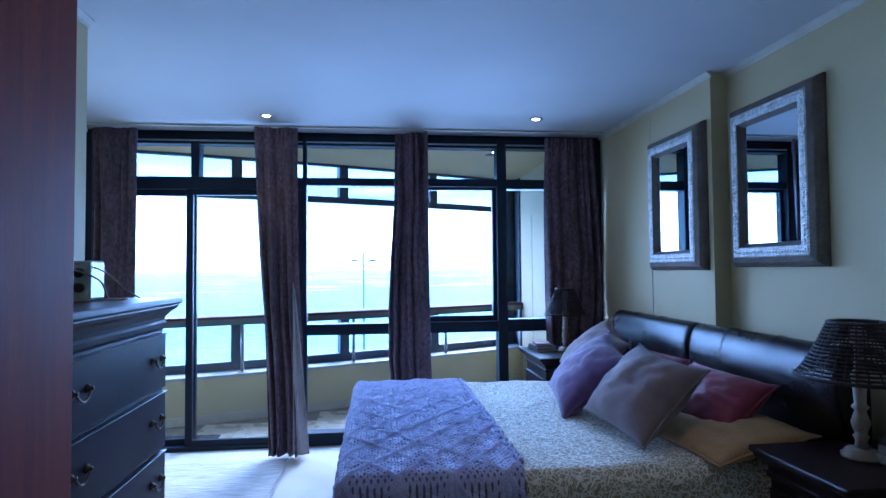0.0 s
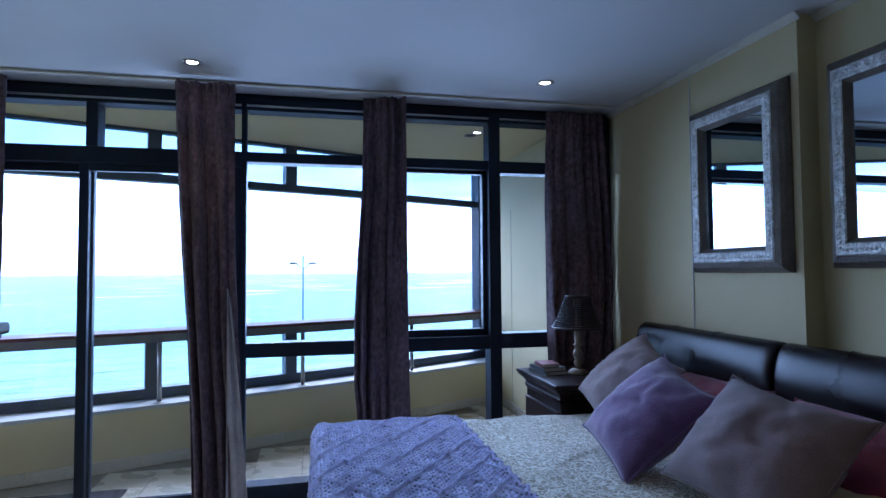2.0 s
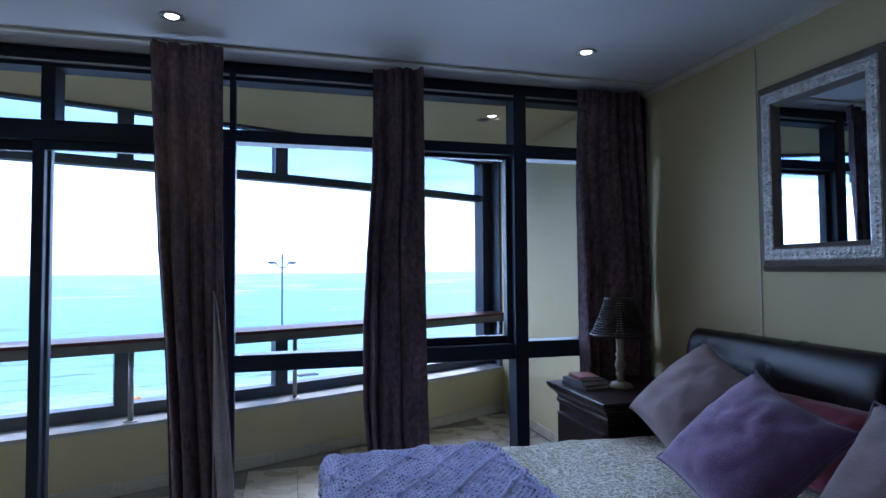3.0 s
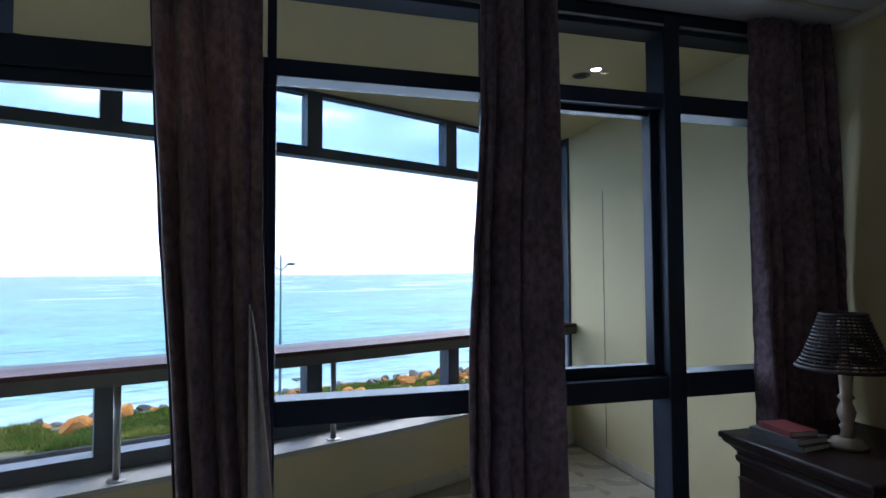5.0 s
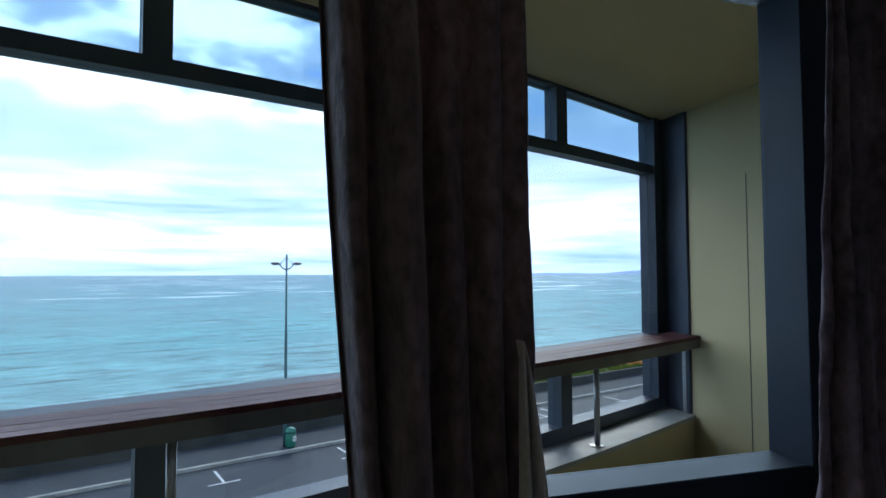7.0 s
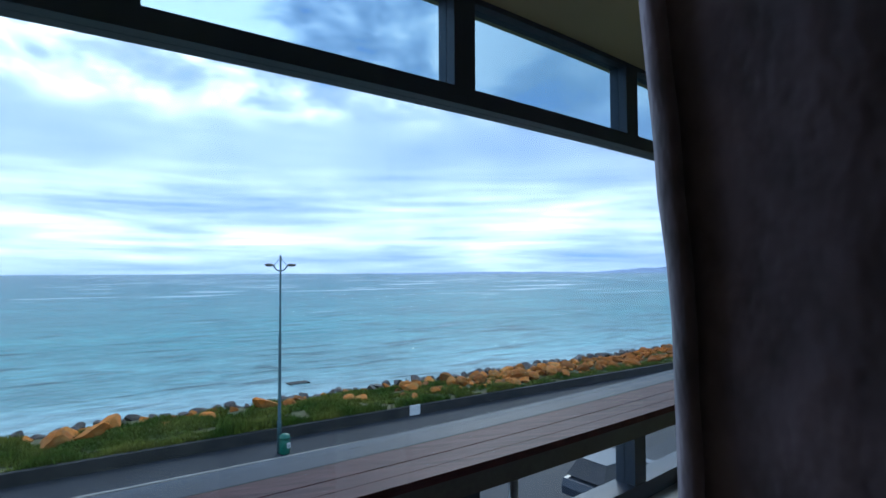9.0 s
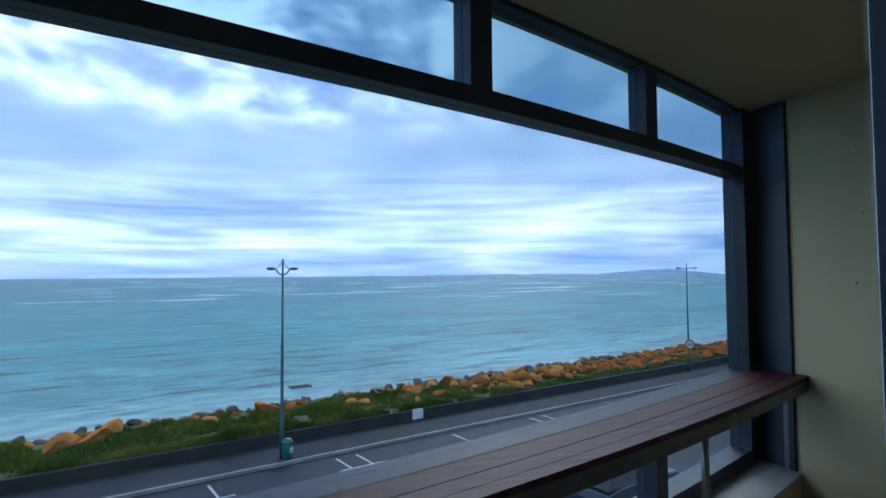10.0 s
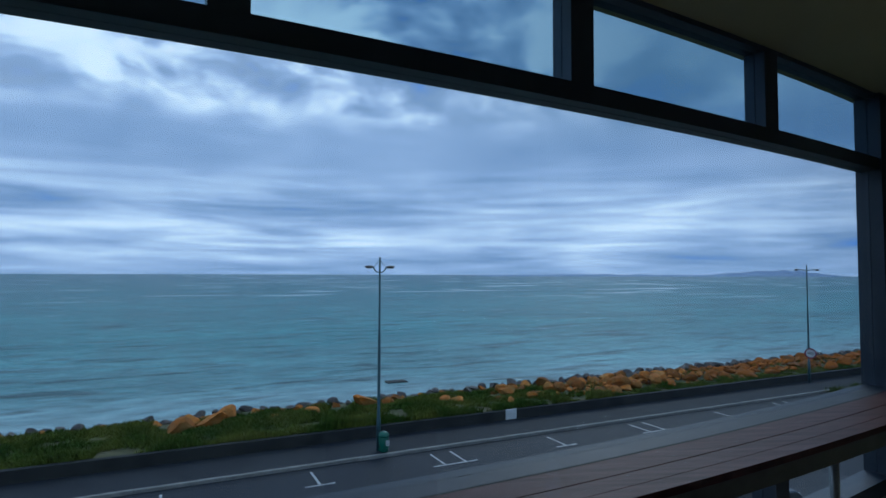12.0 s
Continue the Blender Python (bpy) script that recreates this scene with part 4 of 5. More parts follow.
def table_lamp(x, y, z, label, wide=0.195):
    """A turned wooden stem under a flared wicker shade."""
    ob = thing("table_lamp", pose(x, y, z), label, "lamp", "bedside lamps")
    part("foot", lathe([(0.062, 0.0), (0.064, 0.012), (0.052, 0.020), (0.050, 0.028), (0.030, 0.036)], 24), M_TURNED, ob, smooth=True)
    part("stem", lathe([(0.022, 0.036), (0.018, 0.060), (0.026, 0.075), (0.018, 0.085), (0.024, 0.100), (0.030, 0.125), (0.022, 0.150), (0.017, 0.165), (0.028, 0.178), (0.018, 0.190), (0.021, 0.240), (0.027, 0.290), (0.016, 0.310), (0.016, 0.335)], 20), M_TURNED, ob, smooth=True)
    part("bulb_holder", lathe([(0.014, 0.335), (0.014, 0.39), (0.026, 0.42), (0.024, 0.45), (0.005, 0.47)], 14), M_LINING, ob, smooth=True)
    shade = new("shade")
    shade.parent = ob
    tagged(shade, label="dark woven wicker shade")
    prof = [(wide - 0.54 * wide * (f ** 0.75), 0.285 + 0.19 * f) for f in (k / 15 for k in range(16))]
    bm = bmesh.new()
    for row, (r, zz) in enumerate(prof):
        n = 64
        tube([((r + 0.004 * (1 if (k + row) % 2 else -1)) * math.cos(2 * math.pi * k / n), (r + 0.004 * (1 if (k + row) % 2 else -1)) * math.sin(2 * math.pi * k / n), zz) for k in range(n + 1)], 0.0045, 5, bm)
    part("weave", bm, M_WICKER, shade, smooth=True)
    bm = bmesh.new()
    for k in range(32):
        a = 2 * math.pi * k / 32
        tube([(r * math.cos(a), r * math.sin(a), zz) for r, zz in prof], 0.003, 5, bm)
    part("ribs", bm, M_WICKER, shade, smooth=True)
    for r, zz in (prof[0], prof[-1]):
        part("rim", tube([(r * math.cos(2 * math.pi * k / 48), r * math.sin(2 * math.pi * k / 48), zz) for k in range(49)], 0.007, 8), M_WICKER, shade, smooth=True)


table_lamp(1.985, -0.43, 0.755, "turned wooden lamp with wicker shade beside the curtain", 0.152)
table_lamp(2.26, -2.80, 0.715, "turned wooden lamp with wicker shade in the recess")


def book(x, y, z, w, d, h, turn, material_, label):
    ob = thing("book", pose(x, y, z, 0, 0, turn), label, "book", "bedside books")
    part("pages", block(-w / 2 + 0.004, w / 2 - 0.003, -d / 2 + 0.004, d / 2 - 0.004, 0.002, h - 0.002), M_PAGES, ob)
    bm = block(-w / 2, w / 2, -d / 2, d / 2, 0.0, 0.002)
    block(-w / 2, w / 2, -d / 2, d / 2, h - 0.002, h, bm=bm)
    block(-w / 2 - 0.002, -w / 2 + 0.001, -d / 2, d / 2, 0.0, h, bm=bm)
    part("cover", bm, material_, ob)


book(1.83, -0.33, 0.755, 0.15, 0.21, 0.020, 8, M_BOOK_GREY, "grey hardback book lying on the nightstand")
book(1.83, -0.325, 0.7755, 0.15, 0.20, 0.022, 4, M_BOOK_GREY, "grey paperback book lying on another book")
book(1.825, -0.33, 0.798, 0.11, 0.16, 0.020, -6, M_BOOK_RED, "small red book on a stack of books")
book(2.36, -2.93, 0.715, 0.14, 0.20, 0.030, 12, M_BOOK_PALE, "thick pale book lying beside the lamp")
book(2.36, -2.93, 0.7455, 0.13, 0.19, 0.028, 5, M_BOOK_PALE, "pale paperback book on another book")
book(2.365, -2.925, 0.774, 0.13, 0.18, 0.018, 9, M_BOOK_GREY, "thin grey book topping a small stack")

# the small radio with its cables on the dresser
radio = thing("radio", pose(-0.50, -2.575, 1.297), "small silver radio with black grille and knobs on dresser", "radio")
part("case", block(-0.11, 0.11, -0.05, 0.05, 0.004, 0.135, 0.006), M_SILVER, radio)
for k in range(7):
    part("grille_bar", block(-0.095, 0.035, -0.054, -0.049, 0.020 + 0.013 * k, 0.027 + 0.013 * k, 0.001, seg=1), M_BLACK, radio)
for zz in (0.045, 0.095):
    part("knob", lathe([(0.017, 0.0), (0.016, 0.014), (0.012, 0.017)], 16), M_BLACK, radio, smooth=True).matrix_basis = pose(0.075, -0.05, zz, 90, 0, 0)
for k in range(4):
    part("foot", block(-0.10 + 0.18 * (k % 2), -0.08 + 0.18 * (k % 2), -0.04 + 0.06 * (k // 2), -0.02 + 0.06 * (k // 2), 0, 0.005), M_BLACK, radio)


def cable(points, label, r=0.0035):
    pts = [Vector(p) for p in points]
    smooth_pts = []
    for i in range(len(pts) - 1):
        p0, p1, p2, p3 = pts[max(i - 1, 0)], pts[i], pts[i + 1], pts[min(i + 2, len(pts) - 1)]
        for k in range(8):
            t = k / 8
            smooth_pts.append(0.5 * (2 * p1 + (p2 - p0) * t + (2 * p0 - 5 * p1 + 4 * p2 - p3) * t * t + (3 * p1 - p0 - 3 * p2 + p3) * t ** 3))
    smooth_pts.append(pts[-1])
    tagged(part("cable", tube(smooth_pts, r, 6), M_CABLE, smooth=True), label, "cable", "dresser cables")


cable([(-0.58, -2.66, 1.43), (-0.50, -2.65, 1.425), (-0.42, -2.62, 1.42), (-0.36, -2.58, 1.39), (-0.31, -2.54, 1.33), (-0.27, -2.53, 1.3015)], "pale looped cable trailing from radio over dresser")
cable([(-0.62, -2.67, 1.40), (-0.48, -2.66, 1.412), (-0.37, -2.62, 1.37), (-0.34, -2.60, 1.3015), (-0.29, -2.60, 1.3015)], "pale thin cable hanging from radio to dresser top")
cable([(-0.60, -2.72, 1.3015), (-0.48, -2.73, 1.3015), (-0.36, -2.66, 1.3015), (-0.30, -2.56, 1.3015)], "pale cable lying along the dresser top")
cable([(-0.695, -2.75, 1.56), (-0.692, -2.68, 1.48), (-0.640, -2.60, 1.42), (-0.60, -2.55, 1.38)], "thin grey cable hanging down the wall to radio", 0.002)

# ---------------------------------------------------------------- the enclosed balcony
def bow(x):
    """The outer glazing's gentle curve in plan."""
    return BOW + 0.40 * x + 0.028 * x * x


BOW = 1.495


def bowed(x, off):
    """The point at x on the curve, moved off metres outwards."""
    k = 0.40 + 0.056 * x
    n = math.hypot(1, k)
    return x - k / n * off, bow(x) + off / n


def arc(x0, x1, o0, o1, z0, z1, steps=0):
    """A bar that follows the curve between two offsets and two heights."""
    bm = bmesh.new()
    steps = steps or max(1, round((x1 - x0) / 0.12))
    loops = []
    for k in range(steps + 1):
        x = x0 + (x1 - x0) * k / steps
        loops.append([bm.verts.new((*bowed(x, o), z)) for o, z in ((o0, z0), (o1, z0), (o1, z1), (o0, z1))])
    for p, q in zip(loops, loops[1:]):
        for k in range(4):
            bm.faces.new((p[k], p[(k + 1) % 4], q[(k + 1) % 4], q[k]))
    bm.faces.new(loops[0][::-1])
    bm.faces.new(loops[-1])
    return bm


END = 2.335
wedge = [(-2.9, 0.10), (2.40, 0.10)] + [bowed(2.40 - 5.3 * k / 24, 0.10) for k in range(25)]
balcony_floor = setting(part("balcony_floor", prism(wedge, -0.25, -0.012), M_GROUT))
setting(part("balcony_ceiling", prism(wedge, 2.52, 2.75), M_WALL))
setting(part("balcony_wall_right", block(END, 2.62, 0.10, 2.60, -0.25, 2.75), M_WALL))
setting(part("balcony_wall_left", block(-3.1, -2.86, 0.10, 0.75, -0.25, 2.75), M_WALL))
setting(part("balcony_wall_joint", block(END - 0.003, END + 0.0005, 1.745, 1.750, 0.09, 2.0), M_FASCIA))
setting(part("parapet", arc(-2.86, 2.40, -0.30, 0.06, -0.25, 0.40), M_WALL))
setting(part("parapet_sill", arc(-2.86, 2.40, -0.305, 0.09, 0.40, 0.425), M_SILL))
skirting = setting(new("balcony_skirting"))
for k in range(15):
    part("skirting_tile", arc(-2.5 + 0.32 * k, -2.5 + 0.32 * k + 0.316, -0.31, -0.300, -0.004, 0.075, 1), M_TILE, skirting)
side_skirting = setting(new("balcony_side_skirting"))
for k in range(6):
    part("skirting_tile", block(END - 0.010, END, 0.10 + 0.33 * k, 0.10 + 0.33 * k + 0.326, -0.004, 0.075, 0.002, seg=1), M_TILE, side_skirting)

outer = setting(new("window_2"))
POSTS = [-2.80, -1.80, -0.83, 0.19, 1.20]
JAMB = 2.175
for z0, z1, o0, o1 in ((2.105, 2.168, -0.05, 0.05), (2.498, 2.52, -0.04, 0.04), (0.425, 0.505, -0.06, 0.06), (0.905, 0.962, -0.086, 0.05)):
    part("transom", arc(-2.86, JAMB, o0, o1, z0, z1), M_SILL_OUT if z0 == 0.905 else M_ALU_OUT, outer)
part("gasket", arc(-2.86, JAMB, -0.109, -0.086, 0.930, 0.9625), M_RUBBER, outer)
for x in POSTS:
    part("upper_mullion", arc(x - 0.046, x + 0.046, -0.045, 0.045, 2.168, 2.498, 1), M_ALU_OUT, outer)
    part("lower_mullion", arc(x - 0.046, x + 0.046, -0.055, 0.045, 0.505, 0.905, 1), M_ALU_OUT, outer)
part("jamb", arc(JAMB, 2.36, -0.06, 0.06, 0.425, 2.52, 1), M_ALU_OUT, outer)
part("jamb_reveal", block(END - 0.022, END + 0.006, 2.26, bow(2.30) - 0.07, 0.426, 2.519, 0.003, seg=1), M_ALU_OUT, outer)
edges_x = POSTS + [JAMB + 0.046]
for x0, x1 in zip(edges_x, edges_x[1:]):
    for z0, z1 in ((2.168, 2.498), (0.505, 0.905)):
        part("pane", arc(x0 + 0.046, x1 - 0.046, -0.003, 0.003, z0, z1, 1), M_TINT if z0 > 2 else M_GLASS, outer).visible_shadow = False
part("pane", arc(-2.86, JAMB, -0.003, 0.003, 0.962, 2.105), M_GLASS, outer, smooth=True).visible_shadow = False

ledge = thing("bar_ledge", pose(0, 0, 0), "varnished red-brown plank ledge on steel posts along glazing", "counter")
for o0, o1 in ((-0.362, -0.301), (-0.2985, -0.222), (-0.217, -0.110)):
    part("plank", arc(-2.86, 2.42, o0, o1, 0.945, 0.968), M_DECK, ledge)
part("fascia", arc(-2.86, 2.42, -0.356, -0.318, 0.885, 0.9445), M_FASCIA, ledge)
part("bearer", arc(-2.86, 2.40, -0.13, -0.092, 0.895, 0.9445), M_FASCIA, ledge)
for x in POSTS[1:]:
    px, py = bowed(x + 0.03, -0.235)
    post = part("post", tube([(px, py, 0.428), (px, py, 0.895)], 0.0165, 14), M_STEEL, ledge, smooth=True)
    part("flange", lathe([(0.042, 0.426), (0.042, 0.431), (0.018, 0.434)], 18, at=(px, py, 0)), M_STEEL, post)
    part("arm", arc(x + 0.018, x + 0.042, -0.32, -0.12, 0.883, 0.8945, 1), M_STEEL, post)
part("end_post", arc(2.20, 2.24, -0.26, -0.22, 0.426, 0.895, 1), M_STEEL, ledge)

mat_ob = thing("doormat", pose(-1.12, 0.26, -0.002), "dark rubber doormat on beige balcony tiles", "doormat")
part("pad", block(-0.36, 0.36, -0.12, 0.13, 0.0, 0.012, 0.004), M_MAT, mat_ob)
for k in range(8):
    part("rib", block(-0.34 + 0.088 * k, -0.30 + 0.088 * k, -0.11, 0.12, 0.012, 0.016), M_MAT, mat_ob)
downlight(1.70, 0.75, 2.52, watts=0.4)
downlight(1.67, 0.86, 2.52, lit=False)

# ---------------------------------------------------------------- outside
setting(part("building_lower_wall", prism([(-2.9, -5.9), (2.75, -5.9), (2.75, 2.6), (-2.9, 0.02)], -6.2, -0.25), M_RENDER))
setting(part("building_upper_wall", prism([(-2.9, -5.9), (2.75, -5.9), (2.75, 2.6), (-2.9, 0.02)], 2.75, 3.1), M_RENDER))
STREET = pose(2.85, 24.5, 0, 0, 0, 18.93)


def on_street(name, bm, material_):
    ob = part(name, bm, material_)
    ob.matrix_basis = STREET
    return setting(ob)


ground = on_street("ground", block(-2500, 2500, -2500, -12.0, -6.4, -6.02), M_SOIL)
on_street("road", block(-300, 300, -12.0, 0.0, -6.4, -6.0), M_ASPHALT)
on_street("pavement", block(-300, 300, 0.16, 2.5, -6.4, -5.88), M_PAVE)
kerb = setting(new("kerb"))
kerb.matrix_basis = STREET
kerb_stone = None
for k in range(-26, 64):
    if kerb_stone is None:
        kerb_stone = part("kerb_stone", block(0.004, 0.996, -0.002, 0.158, -6.3, -5.868, 0.018, seg=1), M_KERB, kerb)
        data = kerb_stone.data
        kerb_stone.location.x = k
    else:
        stone = new("kerb_stone", data)
        stone.parent, stone.location = kerb, (k, 0, 0.004 * math.sin(k * 2.3))
on_street("gutter_line", block(-60, 120, -0.42, -0.34, -6.0, -5.995), M_PAVE)
sea_wall = on_street("sea_wall", block(-300, 300, 2.5, 2.78, -6.4, -5.40, 0.02), M_SEAWALL)
marks = setting(new("parking_bay_marks"))
marks.matrix_basis = STREET
for kind, s in (("single", -17.2), ("double", -11.6), ("single", -6.03), ("double", -0.58), ("single", 4.9), ("double", 10.4), ("single", 16.1), ("double", 21.6), ("single", 27.1)):
    for ds in ((0.0,) if kind == "single" else (-0.46, 0.46)):
        part("bay_line", block(s + ds - 0.045, s + ds + 0.045, -1.86, -0.45, -6.0, -5.994), M_LINE, marks)
    w = 0.55 if kind == "single" else 0.98
    part("bay_bar", block(s - w, s + w, -1.95, -1.86, -6.0, -5.994), M_LINE, marks)
white = thing("painted_wall_block", STREET @ pose(4.85, 2.47, -5.88), "white painted square panel on the dark sea wall", "wall panel")
part("panel", block(-0.32, 0.32, 0.0, 0.06, 0.02, 0.53, 0.01), M_WHITE, white)


def bank_height(s, o):
    n = 0.16 * noise.noise((s * 0.22, o * 0.35, 0.4)) + 0.07 * noise.noise((s * 0.9, o * 0.9, 2.0))
    if o < 5.2:
        base = -5.52 + 0.10 * (o - 2.7)
    elif o < 8.6:
        base = -5.27 - 0.10 * (o - 5.2)
    else:
        base = -5.61 - 0.75 * (o - 8.6)
    return base + n


on_street("bank", sheet(380, 34, lambda u, v: (-75 + 190 * u, 2.7 + 10.5 * v, bank_height(-75 + 190 * u, 2.7 + 10.5 * v))), M_SOIL)
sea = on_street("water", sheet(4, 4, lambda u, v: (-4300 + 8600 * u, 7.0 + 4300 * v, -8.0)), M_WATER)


def hills(s0, s1, top, seed):
    bm = bmesh.new()
    n = 90
    low, high, back = [], [], []
    for k in range(n + 1):
        f = k / n
        s = s0 + (s1 - s0) * f
        z = top * math.sin(math.pi * f) ** 0.6 * (0.55 + 0.45 * abs(noise.noise((f * 5, seed, 0))) + 0.25 * noise.noise((f * 14, seed, 3)))
        low.append(bm.verts.new((s, 2050, -8)))
        high.append(bm.verts.new((s, 2200, -8 + max(2, z))))
        back.append(bm.verts.new((s, 2500, -8)))
    for k in range(n):
        bm.faces.new((low[k], low[k + 1], high[k + 1], high[k]))
        bm.faces.new((high[k], high[k + 1], back[k + 1], back[k]))
    on_street("backdrop_hills", bm, M_HILL_HAZE)


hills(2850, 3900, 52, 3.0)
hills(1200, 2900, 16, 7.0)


# ---- street furniture
def street_lamp(s, o, label, curved):
    ob = thing("street_lamp", STREET @ pose(s, o, -5.88), label, "street lamp", "street lamps")
    part("pole", lathe([(0.09, 0.0), (0.09, 1.3), (0.068, 1.36), (0.060, 4.8), (0.046, 4.86), (0.038, 8.1), (0.018, 8.12)], 14), M_POLE, ob, smooth=True)
    for side in (-1, 1):
        if curved:
            arm = [(0, 0, 7.45), (side * 0.16, 0, 7.50), (side * 0.26, 0, 7.62), (side * 0.32, 0, 7.72)]
            part("stay", tube([(0, 0, 8.0), (side * 0.18, 0, 7.8), (side * 0.30, 0, 7.64)], 0.012, 6), M_POLE, ob)
        else:
            arm = [(0, 0, 7.72), (side * 0.3, 0, 7.76), (side * 0.8, 0, 7.80), (side * 1.0, 0, 7.80)]
        a = part("arm", tube(arm, 0.028, 8), M_POLE, ob, smooth=True)
        ex, ez = arm[-1][0], arm[-1][2]
        bm = bmesh.new()
        bmesh.ops.create_uvsphere(bm, u_segments=14, v_segments=8, radius=1, matrix=Matrix.Translation((ex + side * 0.16, 0, ez - 0.01)) @ Matrix.Diagonal((0.20, 0.11, 0.06, 1)))
        head = part("lamp_head", bm, M_FASCIA, a, smooth=True)
        part("lens", block(ex + side * 0.16 - 0.11, ex + side * 0.16 + 0.11, -0.07, 0.07, ez - 0.085, ez - 0.055, 0.01), M_LINING, head)
    return ob


street_lamp(-2.94, 0.66, "tall green-grey double street lamp beside a green bin", True)
street_lamp(29.0, 2.15, "tall street lamp with straight arms and speed sign", False)

litter = thing("litter_bin", STREET @ pose(-2.80, 0.40, -5.88) @ Matrix.Diagonal((0.82, 0.82, 0.82, 1)), "green plastic litter bin at the lamp's foot", "bin")
part("drum", lathe([(0.20, 0.0), (0.25, 0.06), (0.26, 0.70), (0.24, 0.74)], 20), M_BIN, litter, smooth=True)
part("hood", lathe([(0.27, 0.74), (0.28, 0.80), (0.24, 0.93), (0.12, 1.0), (0.02, 1.01)], 20), M_BIN, litter, smooth=True)
part("notice", block(0.02, 0.20, -0.272, -0.262, 0.34, 0.60), M_WHITE, litter)
for k in range(3):
    part("notice_line", block(0.05, 0.17, -0.2745, -0.2725, 0.39 + 0.06 * k, 0.41 + 0.06 * k), M_BLACK, litter)

sign = thing("speed_sign", STREET @ pose(28.92, 1.98, -3.85), "round white 40 speed sign with dark red rim", "road sign")
sign.matrix_basis = sign.matrix_basis @ pose(0, 0, 0, 0, 0, -59)
for name_, r0, y0, mt in (("rim", 0.36, -0.02, M_SIGNRED), ("face", 0.27, -0.026, M_WHITE)):
    bm = bmesh.new()
    bmesh.ops.create_cone(bm, cap_ends=True, segments=36, radius1=r0, radius2=r0, depth=0.02, matrix=pose(0, y0, 0, 90, 0, 0))
    part(name_, bm, mt, sign)
text = bpy.data.curves.new("digits", "FONT")
text.body, text.size, text.align_x, text.align_y, text.extrude = "40", 0.36, "CENTER", "CENTER", 0.004
text_ob = new("digits", text)
graph = bpy.context.evaluated_depsgraph_get()
digits_mesh = bpy.data.meshes.new_from_object(text_ob.evaluated_get(graph))
bpy.data.objects.remove(text_ob)
digits_mesh.materials.append(M_BLACK)
digits = new("digits", digits_mesh)
digits.parent, digits.matrix_basis = sign, pose(0, -0.041, 0, 90, 0, 0)
part("bracket", block(-0.03, 0.03, -0.01, 0.10, -0.03, 0.03), M_POLE, sign)


def car(s, o, label):
    """A parked hatchback: pressed body, glasshouse, lamps and wheels."""
    ob = thing("car", STREET @ pose(s, o, -6.0), label, "car")
    lower = [(-2.0, 0.30), (-2.02, 0.55), (-1.95, 0.80), (-1.30, 0.92), (0.75, 0.96), (1.75, 0.84), (2.0, 0.66), (2.02, 0.32)]
    bm = bmesh.new()
    loops = []
    for y, k in ((-0.82, 0.90), (-0.78, 0.985), (-0.6, 1.0), (0.6, 1.0), (0.78, 0.985), (0.82, 0.90)):
        loops.append([bm.verts.new((x * (0.98 + 0.02 * k), y, 0.3 + (z - 0.3) * k)) for x, z in lower])
    for p, q in zip(loops, loops[1:]):
        for k in range(len(lower)):
            bm.faces.new((p[k], p[(k + 1) % len(lower)], q[(k + 1) % len(lower)], q[k]))
    bm.faces.new(loops[0][::-1])
    bm.faces.new(loops[-1])
    part("body", bm, M_CAR, ob, smooth=False)
    bm = bmesh.new()
    low = [(-1.85, -0.74), (0.95, -0.74), (0.95, 0.74), (-1.85, 0.74)]
    high = [(-1.45, -0.56), (0.15, -0.56), (0.15, 0.56), (-1.45, 0.56)]
    a = [bm.verts.new((x, y, 0.90)) for x, y in low]
    b = [bm.verts.new((x, y, 1.40)) for x, y in high]
    for k in range(4):
        bm.faces.new((a[k], a[(k + 1) % 4], b[(k + 1) % 4], b[k]))
    bm.faces.new(b)
    bm.faces.new(a[::-1])
    part("windows", bm, M_BLACK, ob)
    part("roof", block(-1.47, 0.17, -0.58, 0.58, 1.395, 1.43, 0.015), M_CAR, ob)
    for y in (-0.55, 0.55):
        part("headlight", block(1.93, 2.015, y - 0.18, y + 0.18, 0.60, 0.72, 0.02), M_SILVER, ob)
    for x in (-1.25, 1.25):
        for y in (-0.80, 0.80):
            wheel = new("wheel")
            wheel.parent, wheel.matrix_basis = ob, pose(x, y, 0.30, 90, 0, 0)
            part("tyre", lathe([(0.20, -0.09), (0.29, -0.09), (0.30, -0.06), (0.30, 0.06), (0.29, 0.09), (0.20, 0.09)], 22), M_RUBBER, wheel, smooth=True)
            part("rim", lathe([(0.20, -0.095), (0.05, -0.085), (0.05, 0.085), (0.20, 0.095)], 16), M_STEEL, wheel)


car(4.9, -10.2, "blue-grey hatchback parked on the wet road")

# ---- boulders, grass and driftwood
rnd = random.Random(11)
rock_meshes = []
for k in range(9):
    bm = bmesh.new()
    bmesh.ops.create_icosphere(bm, subdivisions=3, radius=1.0)
    cuts = [(Vector((rnd.uniform(-1, 1), rnd.uniform(-1, 1), rnd.uniform(-1, 1))).normalized(), rnd.uniform(0.34, 0.74)) for _ in range(13)]
    for v in bm.verts:
        p = v.co.copy()
        for nrm, dist in cuts:
            over = p.dot(nrm) - dist
            if over > 0:
                p -= nrm * over
        p *= 1 + 0.10 * noise.noise(p * 2.2 + Vector((k * 7, 0, 0))) + 0.04 * noise.noise(p * 6)
        v.co = p
    me = bpy.data.meshes.new("boulder")
    bm.to_mesh(me)
    bm.free()
    me.materials.append(M_ROCK)
    dark = me.copy()
    dark.materials[0] = M_ROCK_DARK
    for q in (me, dark):
        for f in q.polygons:
            f.use_smooth = False
    rock_meshes.append((me, dark))


far_rocks = {0: ([], []), 1: ([], [])}


